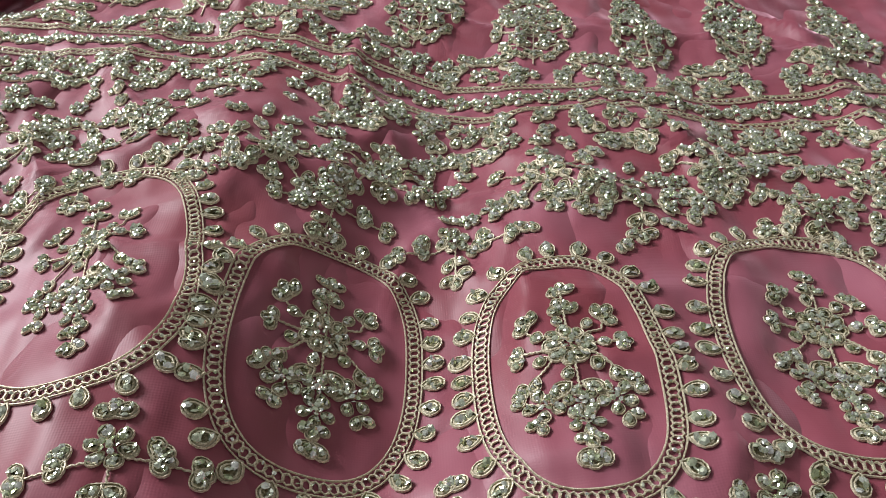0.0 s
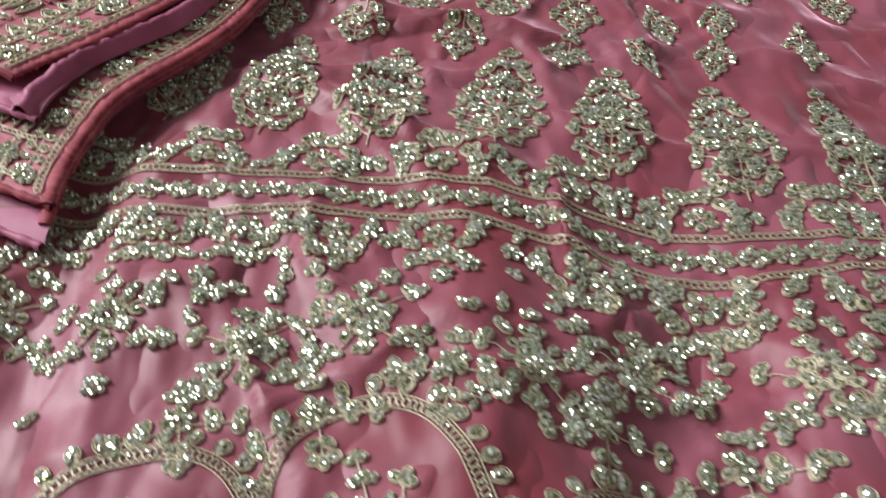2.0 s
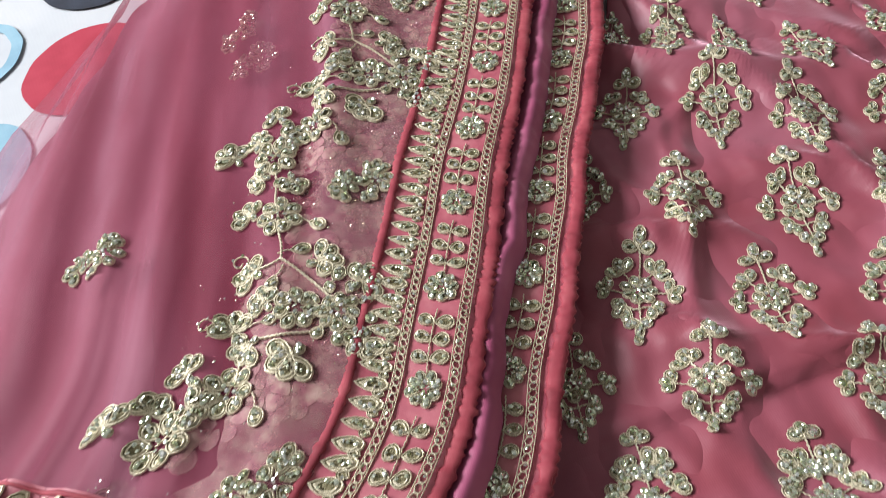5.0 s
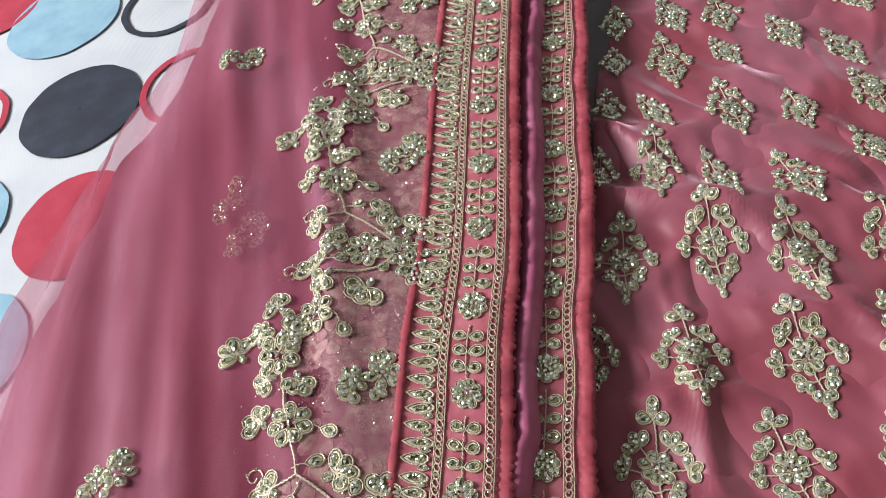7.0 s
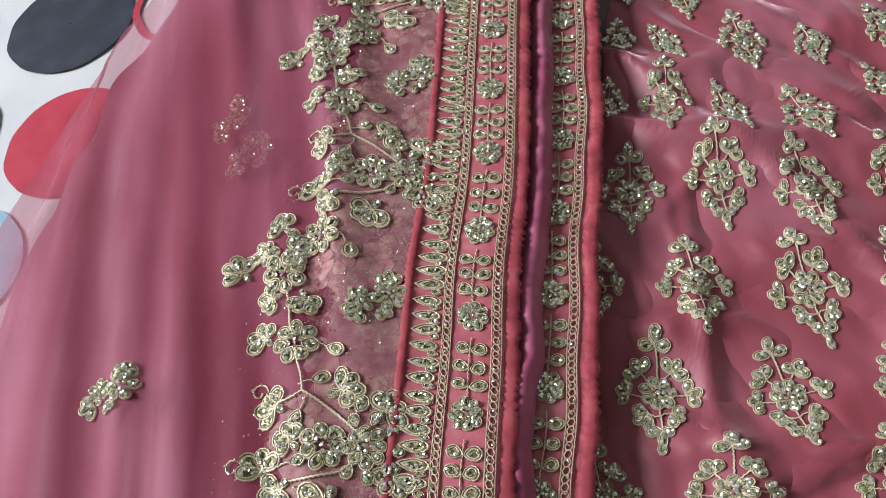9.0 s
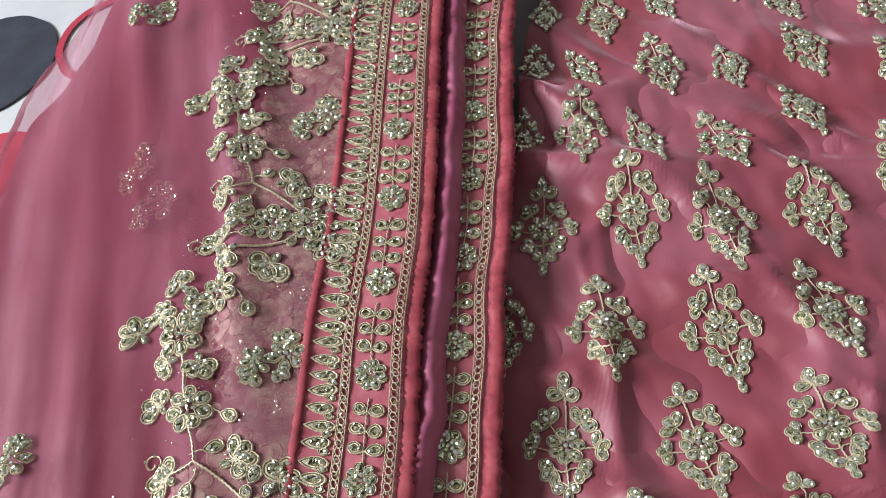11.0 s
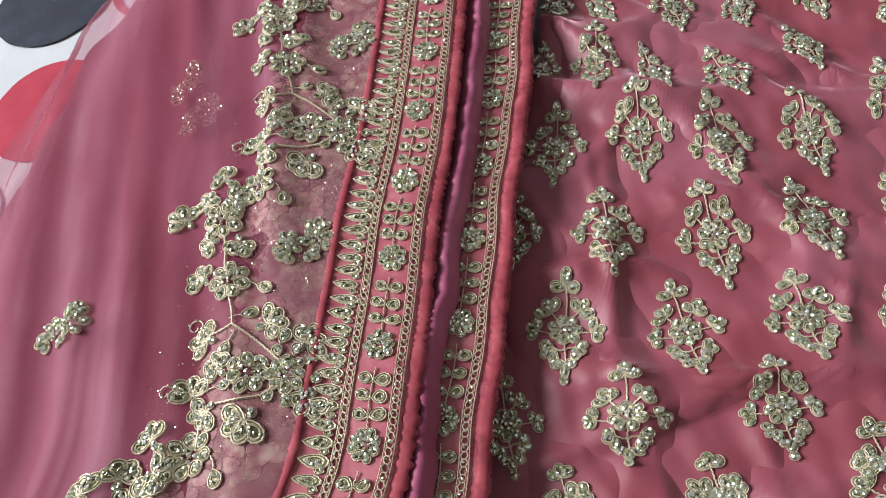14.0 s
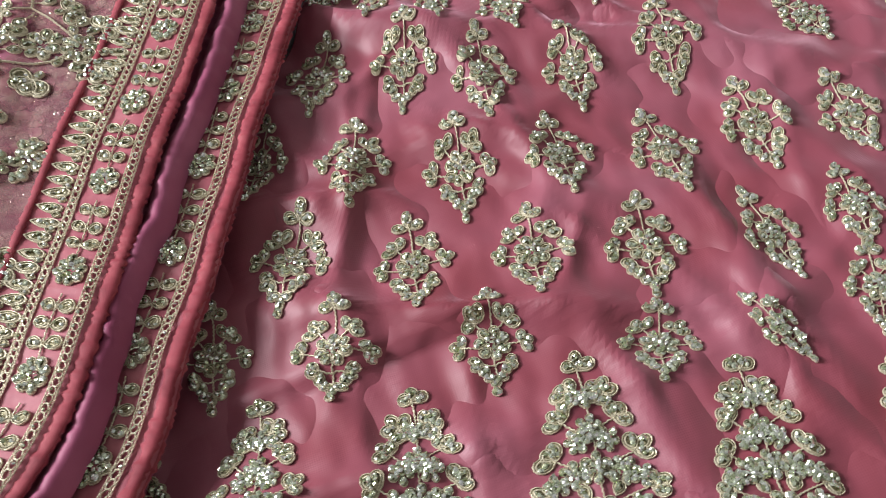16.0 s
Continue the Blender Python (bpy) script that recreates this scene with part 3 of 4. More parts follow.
def large_butta(x, y, deg, high, wide):
    """A tall leaf-shaped spray above the hem band."""
    m = Motif(on_skirt(x, y, deg, wide / 0.068, high / 0.142), 0.00045, True)
    t = 0.010
    m.trefoil(0, 0.060, math.pi / 2, t, 3, 1.0)
    m.stem([(0, 0.060), (0.0006, 0.03), (0, 0.0), (0, -0.066)])
    for s in (-1, 1):
        for px, py, a in ((0.007, 0.046, 0.6), (0.012, 0.032, 0.8), (0.018, 0.014, 0.9), (0.022, -0.004, 1.15), (0.024, -0.022, 1.5), (0.018, -0.038, 2.0), (0.010, -0.050, 2.4)):
            m.trefoil(s * px, py, math.pi / 2 - s * a, t, 3, 0.9)
            m.stem([(0, py - 0.008), (s * px, py)])
        m.rosette(s * 0.011, 0.006, 0.0075, 6)
        m.rosette(s * 0.007, 0.022, 0.0065, 6)
        m.rosette(s * 0.017, -0.013, 0.0065, 6)
        m.trefoil(s * 0.006, -0.034, -math.pi / 2 + s * 0.5, 0.009, 3)
        m.trefoil(s * 0.005, 0.040, math.pi / 2 - s * 0.3, 0.009, 3)
        m.rosette(s * 0.012, -0.030, 0.0075, 6)
        m.rosette(s * 0.020, 0.002, 0.006, 5)
    m.rosette(0, 0.028, 0.007, 6)
    m.rosette(0, 0.008, 0.008, 6)
    m.rosette(0, 0.044, 0.006, 5)
    m.rosette(0, -0.016, 0.011, 7)
    for k in range(6):
        m.begin("petal")
        m.petal(0.011 * math.cos(k * 1.047), -0.016 + 0.011 * math.sin(k * 1.047), k * 1.047, 0.008, 0.007)
    m.thread = m.stems
    m.trefoil(0, -0.046, -math.pi / 2, t * 0.9, 3, 1.0)
    return m.make(skirt, "embroidered_spray")


for row in ((-0.018, 1.045, -17, 0.13, 0.062), (0.054, 1.014, -12, 0.142, 0.068), (0.133, 0.989, -13, 0.142, 0.070), (0.220, 0.973, -13, 0.140, 0.072), (0.297, 0.946, -14, 0.135, 0.064), (0.376, 0.916, -6, 0.133, 0.066), (0.456, 0.900, 0, 0.127, 0.05), (0.53, 0.900, -3, 0.12, 0.05), (0.615, 0.896, -4, 0.122, 0.05), (0.69, 0.90, -4, 0.12, 0.055)):
    large_butta(*row)

# the hem band: two linked rows with flowers between them
BAND_X = [-0.20, -0.05, 0.02, 0.06, 0.13, 0.19, 0.24, 0.29, 0.34, 0.43, 0.49, 0.62, 0.75]
BAND_UP = [0.945, 0.918, 0.908, 0.902, 0.890, 0.876, 0.858, 0.840, 0.824, 0.816, 0.806, 0.812, 0.815]
BAND_LOW = [0.90, 0.878, 0.868, 0.866, 0.854, 0.840, 0.820, 0.800, 0.786, 0.788, 0.774, 0.777, 0.78]


def band(x, f):
    return float(np.interp(x, BAND_X, BAND_LOW)) * (1 - f) + float(np.interp(x, BAND_X, BAND_UP)) * f


def flat_on_skirt(a, b, z):
    return a, b, skirt_z(a, b) + 0.0006 + z


xs = np.arange(-0.14, 0.72, 0.012).tolist()
for f in (0.0, 1.0):
    m = Motif(flat_on_skirt)
    m.chain([(x, band(x, f)) for x in xs], 0.006)
    m.make(skirt, "chain_stitch_band")
for k, x in enumerate(np.arange(-0.13, 0.70, 0.021).tolist()):
    m = Motif(flat_on_skirt)
    m.rosette(x, band(x, 0.5), 0.0095, 6)
    for s in (-1, 1):
        m.trefoil(x + s * 0.010, band(x + s * 0.010, 0.5), math.pi / 2 - s * 1.57, 0.006, 2, 1.0)
    m.make(skirt, "band_flower")


def fan(x, y, deg, size, down=False):
    m = Motif(on_skirt(x, y, deg + (180 if down else 0), size, size))
    m.rosette(0, 0.012, 0.010, 6)
    m.trefoil(0, 0.026, math.pi / 2, 0.010, 5, 0.5)
    for s in (-1, 1):
        m.trefoil(s * 0.014, 0.016, math.pi / 2 - s * 0.8, 0.010, 3)
        m.trefoil(s * 0.018, 0.004, math.pi / 2 - s * 1.4, 0.009, 3)
        m.petal(s * 0.006, 0.024, math.pi / 2 - s * 0.4, 0.010, 0.006)
        m.trefoil(s * 0.010, 0.030, math.pi / 2 - s * 0.5, 0.009, 3)
        m.rosette(s * 0.022, 0.012, 0.007, 5)
    return m.make(skirt, "embroidered_fan")


for k, x in enumerate((-0.08, 0.002, 0.083, 0.165, 0.252, 0.332, 0.413, 0.495, 0.575, 0.655)):
    fan(x, band(x, 1.0) + 0.004, -14 if x < 0.3 else -4, 1.15)
for x in (-0.07, -0.01, 0.045, 0.10, 0.163, 0.247, 0.314, 0.413, 0.500, 0.59, 0.66):
    fan(x, band(x, 0.0) - 0.004, -8 if x < 0.3 else 0, 1.0 if x < 0.2 else 1.15, True)


def hem_flower(x, y, deg, size):
    """A full flower with side sprays, between the band and the medallions."""
    m = Motif(on_skirt(x, y, deg, size, size))
    m.rosette(0, 0, 0.0115, 9)
    for k in range(8):
        m.petal(0.011 * math.cos(k * 0.785), 0.011 * math.sin(k * 0.785), k * 0.785, 0.008, 0.0065)
    m.trefoil(0, 0.018, math.pi / 2, 0.0086, 3)
    for s in (-1, 1):
        m.stem([(s * 0.006, 0), (s * 0.020, 0.008), (s * 0.030, 0.010)])
        m.trefoil(s * 0.024, 0.010, math.pi / 2 - s * 1.2, 0.0086, 4, 0.7)
        m.stem([(s * 0.004, -0.008), (s * 0.018, -0.022)])
        m.trefoil(s * 0.016, -0.018, -math.pi / 2 + s * 0.9, 0.0086, 4, 0.8)
        m.rosette(s * 0.030, -0.022, 0.008, 5)
    m.trefoil(0, -0.018, -math.pi / 2, 0.009, 3)
    return m.make(skirt, "embroidered_flower")


for x, y, d in ((-0.03, 0.79, 5), (0.05, 0.762, 5), (0.115, 0.772, 0), (0.203, 0.729, -8), (0.263, 0.733, 0), (0.357, 0.717, 0), (0.460, 0.712, -4), (0.546, 0.704, 0), (0.63, 0.71, 0), (-0.10, 0.80, 0)):
    hem_flower(x, y, d, 1.0)


def hem_sprig(x, y, deg, size):
    m = Motif(on_skirt(x, y, deg, size, size))
    m.trefoil(0, 0.016, math.pi / 2, 0.0086, 3)
    m.rosette(0, 0.004, 0.009, 6)
    for s in (-1, 1):
        m.trefoil(s * 0.013, 0.0, math.pi / 2 - s * 1.4, 0.0086, 4, 0.7)
        m.trefoil(s * 0.026, -0.004, math.pi / 2 - s * 1.7, 0.0086, 3, 0.9)
        m.stem([(0, 0), (s * 0.026, -0.004)])
    m.stem([(0, 0.01), (0, -0.02)])
    m.trefoil(0, -0.010, -math.pi / 2, 0.009, 2, 1.6)
    m.trefoil(0, -0.020, -math.pi / 2, 0.009, 3, 1.2)
    return m.make(skirt, "embroidered_sprig")


for x, y, d in ((0.302, 0.672, 0), (0.405, 0.684, -6), (0.505, 0.672, 0), (0.16, 0.728, -15), (0.09, 0.712, 10), (0.235, 0.695, -8), (0.02, 0.715, 10), (0.60, 0.672, 0)):
    hem_sprig(x, y, d, 1.05)


def medallion(cx, cy, deg, rx, ry, power=2.6):
    """An oval frame of linked loops set round with teardrop leaves, and a hanging spray in it."""
    place = on_skirt(cx, cy, deg)
    m = Motif(place, 0.0005)
    ring = []
    for k in range(73):
        a = k * 2 * math.pi / 72 + math.pi / 2
        c, s = math.cos(a), math.sin(a)
        r = (abs(c / rx) ** power + abs(s / ry) ** power) ** (-1 / power)
        ring.append((r * c, r * s))
    m.chain(ring, 0.0078, 0.0036)
    total = 0.0
    for (ax, ay), (bx, by) in zip(ring, ring[1:]):
        total += math.hypot(bx - ax, by - ay)
        if total > 0.0102:
            total = 0.0
            a = math.atan2(by - ay, bx - ax) - math.pi / 2
            m.petal(bx + 0.0030 * math.cos(a), by + 0.0030 * math.sin(a), a + rnd(-0.15, 0.15), 0.0118, 0.0086, 3, 0.0021)
    m.make(skirt, "medallion_frame", "oval frame of gold chain stitch with teardrop leaves")
    m = Motif(place, 0.0005)
    f = ry / 0.066
    m.stem([(0, 0.045 * f), (0, -0.052 * f)])
    m.trefoil(0, 0.040 * f, math.pi / 2, 0.0078, 3)
    m.trefoil(0, 0.030 * f, math.pi / 2, 0.0078, 4, 0.8)
    m.rosette(0, 0.010 * f, 0.0118, 9)
    for k in range(7):
        m.petal(0.012 * math.cos(k * 0.9), 0.010 * f + 0.012 * math.sin(k * 0.9), k * 0.9, 0.0072, 0.006)
    for s in (-1, 1):
        m.stem([(0, 0.014 * f), (s * 0.016, 0.018 * f), (s * 0.020, 0.026 * f)])
        m.trefoil(s * 0.016, 0.024 * f, math.pi / 2 - s * 0.8, 0.009, 3)
        m.stem([(0, 0.008 * f), (s * 0.024, 0.010 * f)])
        m.trefoil(s * 0.021, 0.009 * f, math.pi / 2 - s * 1.5, 0.0078, 3)
        m.stem([(s * 0.008, 0.004 * f), (s * 0.018, -0.006 * f)])
        m.petal(s * 0.016, -0.004 * f, -math.pi / 2 + s * 0.4, 0.009, 0.007)
        m.petal(s * 0.002, -0.010 * f, -math.pi / 2 + s * 1.0, 0.012, 0.008)
        m.stem([(0, -0.012 * f), (s * 0.014, -0.020 * f), (s * 0.024, -0.016 * f)])
        m.rosette(s * 0.015, -0.020 * f, 0.009, 5)
        m.trefoil(s * 0.022, -0.014 * f, math.pi / 2 - s * 1.1, 0.0078, 3)
        m.trefoil(s * 0.018, -0.028 * f, -math.pi / 2 + s * 0.5, 0.0078, 2, 1.3)
    m.rosette(0, -0.020 * f, 0.008, 5)
    m.rosette(0, -0.031 * f, 0.008, 5)
    m.trefoil(0, -0.038 * f, -math.pi / 2, 0.0078, 3, 1.1)
    m.trefoil(0, -0.046 * f, -math.pi / 2, 0.009, 3, 0.8)
    m.make(skirt, "medallion_spray", "hanging flower spray of gold thread and sequins")


medallion(0.236, 0.594, -2, 0.043, 0.066)
medallion(0.350, 0.574, 0, 0.040, 0.066)
medallion(0.474, 0.586, -6, 0.051, 0.069)
medallion(0.121, 0.636, 12, 0.052, 0.082)
medallion(0.008, 0.625, 6, 0.060, 0.075)
medallion(0.61, 0.59, -8, 0.05, 0.07)
for x, y in ((0.165, 0.522), (0.295, 0.505), (0.418, 0.502), (0.05, 0.53)):
    hem_sprig(x, y, rnd(-10, 10), 1.1)


# loose leaves that fill the hem between the larger motifs
def hem_leaf(x, y):
    m = Motif(flat_on_skirt)
    a = rnd(0, 6.3)
    if random.random() < 0.35:
        m.rosette(x, y, rnd(0.0062, 0.0080), 6)
    else:
        m.trefoil(x - 0.004 * math.cos(a), y - 0.004 * math.sin(a), a, rnd(0.0072, 0.0090), random.choice((3, 3, 4)), 0.85)
    m.make(skirt, "embroidered_leaf")


for gx in np.arange(-0.15, 0.70, 0.0155).tolist():
    for gy in np.arange(-0.150, 0.070, 0.0155).tolist():
        x, y = gx + rnd(-0.006, 0.006), band(gx, 0.0) + gy + rnd(-0.006, 0.006)
        thin = 0.25 if gy < -0.09 else 0.62
        over = y > band(x, 1.0)
        if band(x, 0.0) - 0.004 < y < band(x, 1.0) + 0.004 or random.random() > (0.75 if over else thin):
            continue
        if over and y > band(x, 1.0) + 0.030:
            continue
        if any(((x - cx) / (rx + 0.018)) ** 2 + ((y - cy) / (ry + 0.018)) ** 2 < 1 for cx, cy, rx, ry in ((0.234, 0.589, 0.044, 0.067), (0.356, 0.573, 0.044, 0.067), (0.482, 0.582, 0.052, 0.07), (0.112, 0.632, 0.056, 0.084), (0.008, 0.625, 0.06, 0.075), (0.61, 0.59, 0.05, 0.07))):
            continue
        hem_leaf(x, y)


# ---- the folded scarf ----
def cloth_layer(name, mat, parent, s0, s1, ds, us, zfun, shift=0.0, label=""):
    verts, ss = [], np.arange(s0, s1, ds).tolist()
    for s in ss:
        for u in us(s):
            x, y = scarf(s, u)
            verts.append((x + shift, y, zfun(s, u)))
    b = Builder()
    b.add(verts, sheet_faces(len(ss), len(us(s0))))
    return b.make(name, [mat], parent, True, label)


def build_scarf():
    scarf_thing = tagged(new("dupatta_scarf"), "folded sheer rose scarf with gold lace borders, lying on the skirt", "scarf")
    top = 1.95
    inner = lambda s: [BORDER - 0.004 + (left_end(s) - BORDER + 0.004) * k / 40 for k in range(41)]
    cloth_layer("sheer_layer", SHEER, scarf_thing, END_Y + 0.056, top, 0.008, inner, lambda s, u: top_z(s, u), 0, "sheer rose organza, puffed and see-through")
    under = lambda s: [0.01 + (left_end(s) * 0.90 - 0.01) * k / 36 for k in range(37)]
    cloth_layer("under_layer", UNDER, scarf_thing, END_Y + 0.01, top, 0.008, under, lambda s, u: max(top_z(s, u) - 0.010 - 0.006 * min(1, u / 0.1), BED_Z + 0.008), 0, "lower fold of the rose scarf")
    net = lambda s: [BORDER - 0.002 + (0.052 + 0.022 * noise.noise((26 * s, 3.0, 1.0)) + 0.010 * noise.noise((80 * s, 1.0, 4.0))) * k / 14 for k in range(15)]
    cloth_layer("net_backing", NET_GROUND, scarf_thing, END_Y + 0.05, top, 0.004, net, lambda s, u: top_z(s, u) + 0.0003, 0, "dusty tan net backing under the sheer cloth")
    # long border and end border, with thickness at their rims
    side = lambda s: [BORDER * k / 12 for k in range(13)]
    cloth_layer("side_border", LACE, scarf_thing, END_Y, top, 0.0018, side, lambda s, u: top_z(s, u) + 0.0004 + 0.0007 * noise.noise((260 * s + 30 * u, 40 * u, 2.2)), 0, "coral lace ground of the long border")
    end = lambda s: [BORDER + (left_end(s) - BORDER) * k / 40 for k in range(41)]
    cloth_layer("end_border", LACE, scarf_thing, END_Y, END_Y + 0.062, 0.004, end, lambda s, u: top_z(s, u) + 0.0005, 0, "coral lace ground of the end border")

    def cord(name, pts, r, mat, label, flat=1.0):
        b = Builder()
        tube(b, pts, r, 0, 10, False, 0.30, flat)
        b.make(name, [mat], scarf_thing, True, label)

    def along(u, s0=END_Y, lift=0.001, shift=0.0, z=None):
        out = []
        for s in np.arange(s0, top, 0.0016).tolist():
            x, y = scarf(s, u)
            out.append((x + shift, y, (z(s) if z else top_z(s, u)) + lift))
        return out

    def across(s, u0=0.0, lift=0.001):
        return [(*scarf(s, u), top_z(s, u) + lift) for u in np.arange(u0, left_end(s), 0.006).tolist()]

    cord("edge_piping", along(0.0035, lift=0.0004), 0.0022, PIPING, "rolled coral edge piping", 2.2)
    cord("inner_piping", along(BORDER, END_Y + 0.06), 0.0014, PIPING, "thin coral piping", 2.0)
    cord("end_piping", across(END_Y), 0.0027, PIPING, "rolled coral edge piping")
    cord("inner_piping", across(END_Y + 0.058, BORDER), 0.0014, PIPING, "thin coral piping")

    # the folds under the top layer, each with its own edge
    def fold(name, mat, edge, inset, width, zf, s0, label, puff=0.0, wrinkle=0.0):
        verts, ss = [], np.arange(s0, top, 0.0025).tolist()
        for s in ss:
            for q in range(24):
                d = width * (q / 23) ** 1.8
                crimp = wrinkle * (noise.noise((150 * s, 60 * d, 1.7)) + 0.6 * noise.noise((340 * s, 90 * d, 5.2)))
                out = 0.0022 * (puff > 0) * noise.noise((70 * s, 0.0, 8.8))
                verts.append((edge(s) - inset - d + out, s + SLANT * d, zf(s) - 0.004 * (1 - min(1, d / 0.006)) ** 2 + puff * math.sin(math.pi * min(1, d / 0.015)) ** 0.8 + crimp * min(1, d / 0.003)))
        b = Builder()
        b.add(verts, sheet_faces(len(ss), 24))
        return b.make(name, [mat], scarf_thing, True, label)

    fold("lining_fold", LINING, mid_edge, 0.003, 0.09, mid_z, 0.945, "mauve satin lining showing as a narrow puffed strip", 0.0082, 0.0020)
    fold("lower_border", LACE, low_edge, 0.0, 0.11, low_z, 0.872, "lower fold's coral lace border", 0.0, 0.0008)
    fold("lowest_fold", UNDER, low_edge, 0.003, 0.11, lambda s: low_z(s) - 0.008, 0.862, "lowest rose fold of the scarf")
    for edge, inset, zf, s0, mat, r, lift in ((low_edge, 0.0035, low_z, 0.872, PIPING, 0.0022, 0.0004), (low_edge, 0.004, lambda s: low_z(s) - 0.006, 0.862, PIPING, 0.0022, 0.0)):
        cord("fold_piping", [(edge(s) - inset, s, zf(s) + lift) for s in np.arange(s0, top, 0.0016).tolist()], r, mat, "rolled edge of a lower fold", 2.0)
    # folded ends under the scarf's end
    for edge, y0, deep, zf, mat in ((mid_edge, 0.945, 0.06, mid_z, LINING), (low_edge, 0.872, 0.09, low_z, LACE), (low_edge, 0.846, 0.06, lambda s: low_z(s) - 0.008, LINING)):
        b, rows = Builder(), []
        for q in range(7):
            for d in np.linspace(0, 0.30, 50).tolist():
                y = y0 + deep * q / 6
                rows.append((edge(y) - d, y + 0.55 * d, zf(y) - 0.003 * (q == 0) + 0.001 * math.sin(40 * d + q)))
        b.add(rows, sheet_faces(7, 50))
        b.make("end_fold", [mat], scarf_thing, True, "folded end of the scarf")
        cord("end_piping", [(edge(y0) - d, y0 + 0.55 * d, zf(y0) - 0.001) for d in np.arange(0, 0.3, 0.003).tolist()], 0.0026, mat if mat == LINING else PIPING, "rolled end edge")
    return scarf_thing


scarf_thing = build_scarf()


def border_motifs():
    """Lace of the long border: leaf spikes, a chain, a flower column and a second chain."""
    for s0 in np.arange(END_Y + 0.004, 1.72, 0.055).tolist():
        m = Motif(on_scarf(0, 0), 0.00036)
        for k in range(6):
            s = s0 + 0.0092 * k + rnd(-0.0006, 0.0006)
            a = -BORDER * 0.67
            m.petal(a - 0.0165, s, rnd(-0.08, 0.08), 0.0165, 0.0068, 4, 0.0014)
            m.petal(a - 0.001, s + 0.0046, math.pi - 0.2, 0.0062, 0.0042, 1, 0.0012)
        for f, wide in ((0.625, 0.0045), (0.185, 0.0052)):
            m.chain([(-BORDER * f, s0), (-BORDER * f, s0 + 0.0275), (-BORDER * f, s0 + 0.055)], wide, 0.0038)
        c = -BORDER * 0.405
        m.rosette(c, s0 + 0.010, 0.0088, 8)
        for q in (0.0245, 0.0345, 0.0445):
            for sg in (-1, 1):
                m.petal(c, s0 + q, math.pi / 2 - sg * rnd(1.2, 1.5), 0.0092, 0.0072, 2, 0.0014)
        m.stem([(c, s0 + 0.018), (c, s0 + 0.052)])
        m.make(scarf_thing, "lace_border_repeat")
    # end border
    for u0 in np.arange(BORDER + 0.004, 0.26, 0.05).tolist():
        m = Motif(on_scarf(0, 0), 0.00036)
        for k in range(5):
            m.petal(-u0 - 0.01 * k, END_Y + 0.041, math.pi / 2, 0.015, 0.0075, 3, 0.0011)
        for q in (0.037, 0.010):
            m.chain([(-u0, END_Y + q), (-u0 - 0.025, END_Y + q), (-u0 - 0.05, END_Y + q)], 0.004, 0.0036)
        c = END_Y + 0.024
        m.rosette(-u0 - 0.012, c, 0.0085, 6)
        for q in (0.026, 0.034, 0.042):
            for sg in (0, 1):
                m.petal(-u0 - q, c, math.pi / 2 + sg * math.pi + 0.2, 0.0078, 0.0058, 1, 0.0012)
        m.make(scarf_thing, "lace_border_repeat")

    # lace of the lower fold, in the gap beside the top layer
    def low_place(a, b, z):
        return low_edge(b) - a, b + SLANT * a, low_z(b) + 0.0012 + z
    for s0 in np.arange(0.878, 1.70, 0.055).tolist():
        m = Motif(low_place, 0.00036)
        m.chain([(0.0125, s0), (0.0125, s0 + 0.0275), (0.0125, s0 + 0.055)], 0.0052, 0.0038)
        m.rosette(0.025, s0 + 0.010, 0.0088, 8)
        for q in (0.0245, 0.0345, 0.0445):
            for sg in (-1, 1):
                m.petal(0.025, s0 + q, math.pi / 2 - sg * 1.35, 0.0090, 0.0070, 2, 0.0014)
        m.stem([(0.025, s0 + 0.018), (0.025, s0 + 0.052)])
        m.chain([(0.041, s0), (0.041, s0 + 0.0275), (0.041, s0 + 0.055)], 0.0045, 0.0038)
        m.make(scarf_thing, "lower_lace_repeat")

    def low_end(a, b, z):
        return low_edge(b) - a, b + 0.55 * a, low_z(b) + 0.0014 + z
    for u0 in np.arange(0.03, 0.28, 0.05).tolist():
        m = Motif(low_end, 0.0004)
        for q in (0.094, 0.060):
            m.chain([(u0, 0.878 + 0.1 - q), (u0 + 0.025, 0.878 + 0.1 - q), (u0 + 0.05, 0.878 + 0.1 - q)], 0.004, 0.0036)
        m.rosette(u0 + 0.012, 0.900, 0.0085, 6)
        for q in (0.026, 0.034, 0.042):
            for sg in (0, 1):
                m.petal(u0 + q, 0.900, math.pi / 2 + sg * math.pi, 0.0078, 0.0058, 1, 0.0012)
        for k in range(5):
            m.petal(u0 + 0.01 * k, 0.922, math.pi / 2, 0.015, 0.0075, 3, 0.0011)
        m.make(scarf_thing, "lower_lace_repeat")


border_motifs()


def to_scarf(x, y):
    """Scarf coordinates of a place in the plan."""
    s = y
    for _ in range(12):
        u = edge_x(s) - x
        s = y - SLANT * u
    return s, edge_x(s) - x


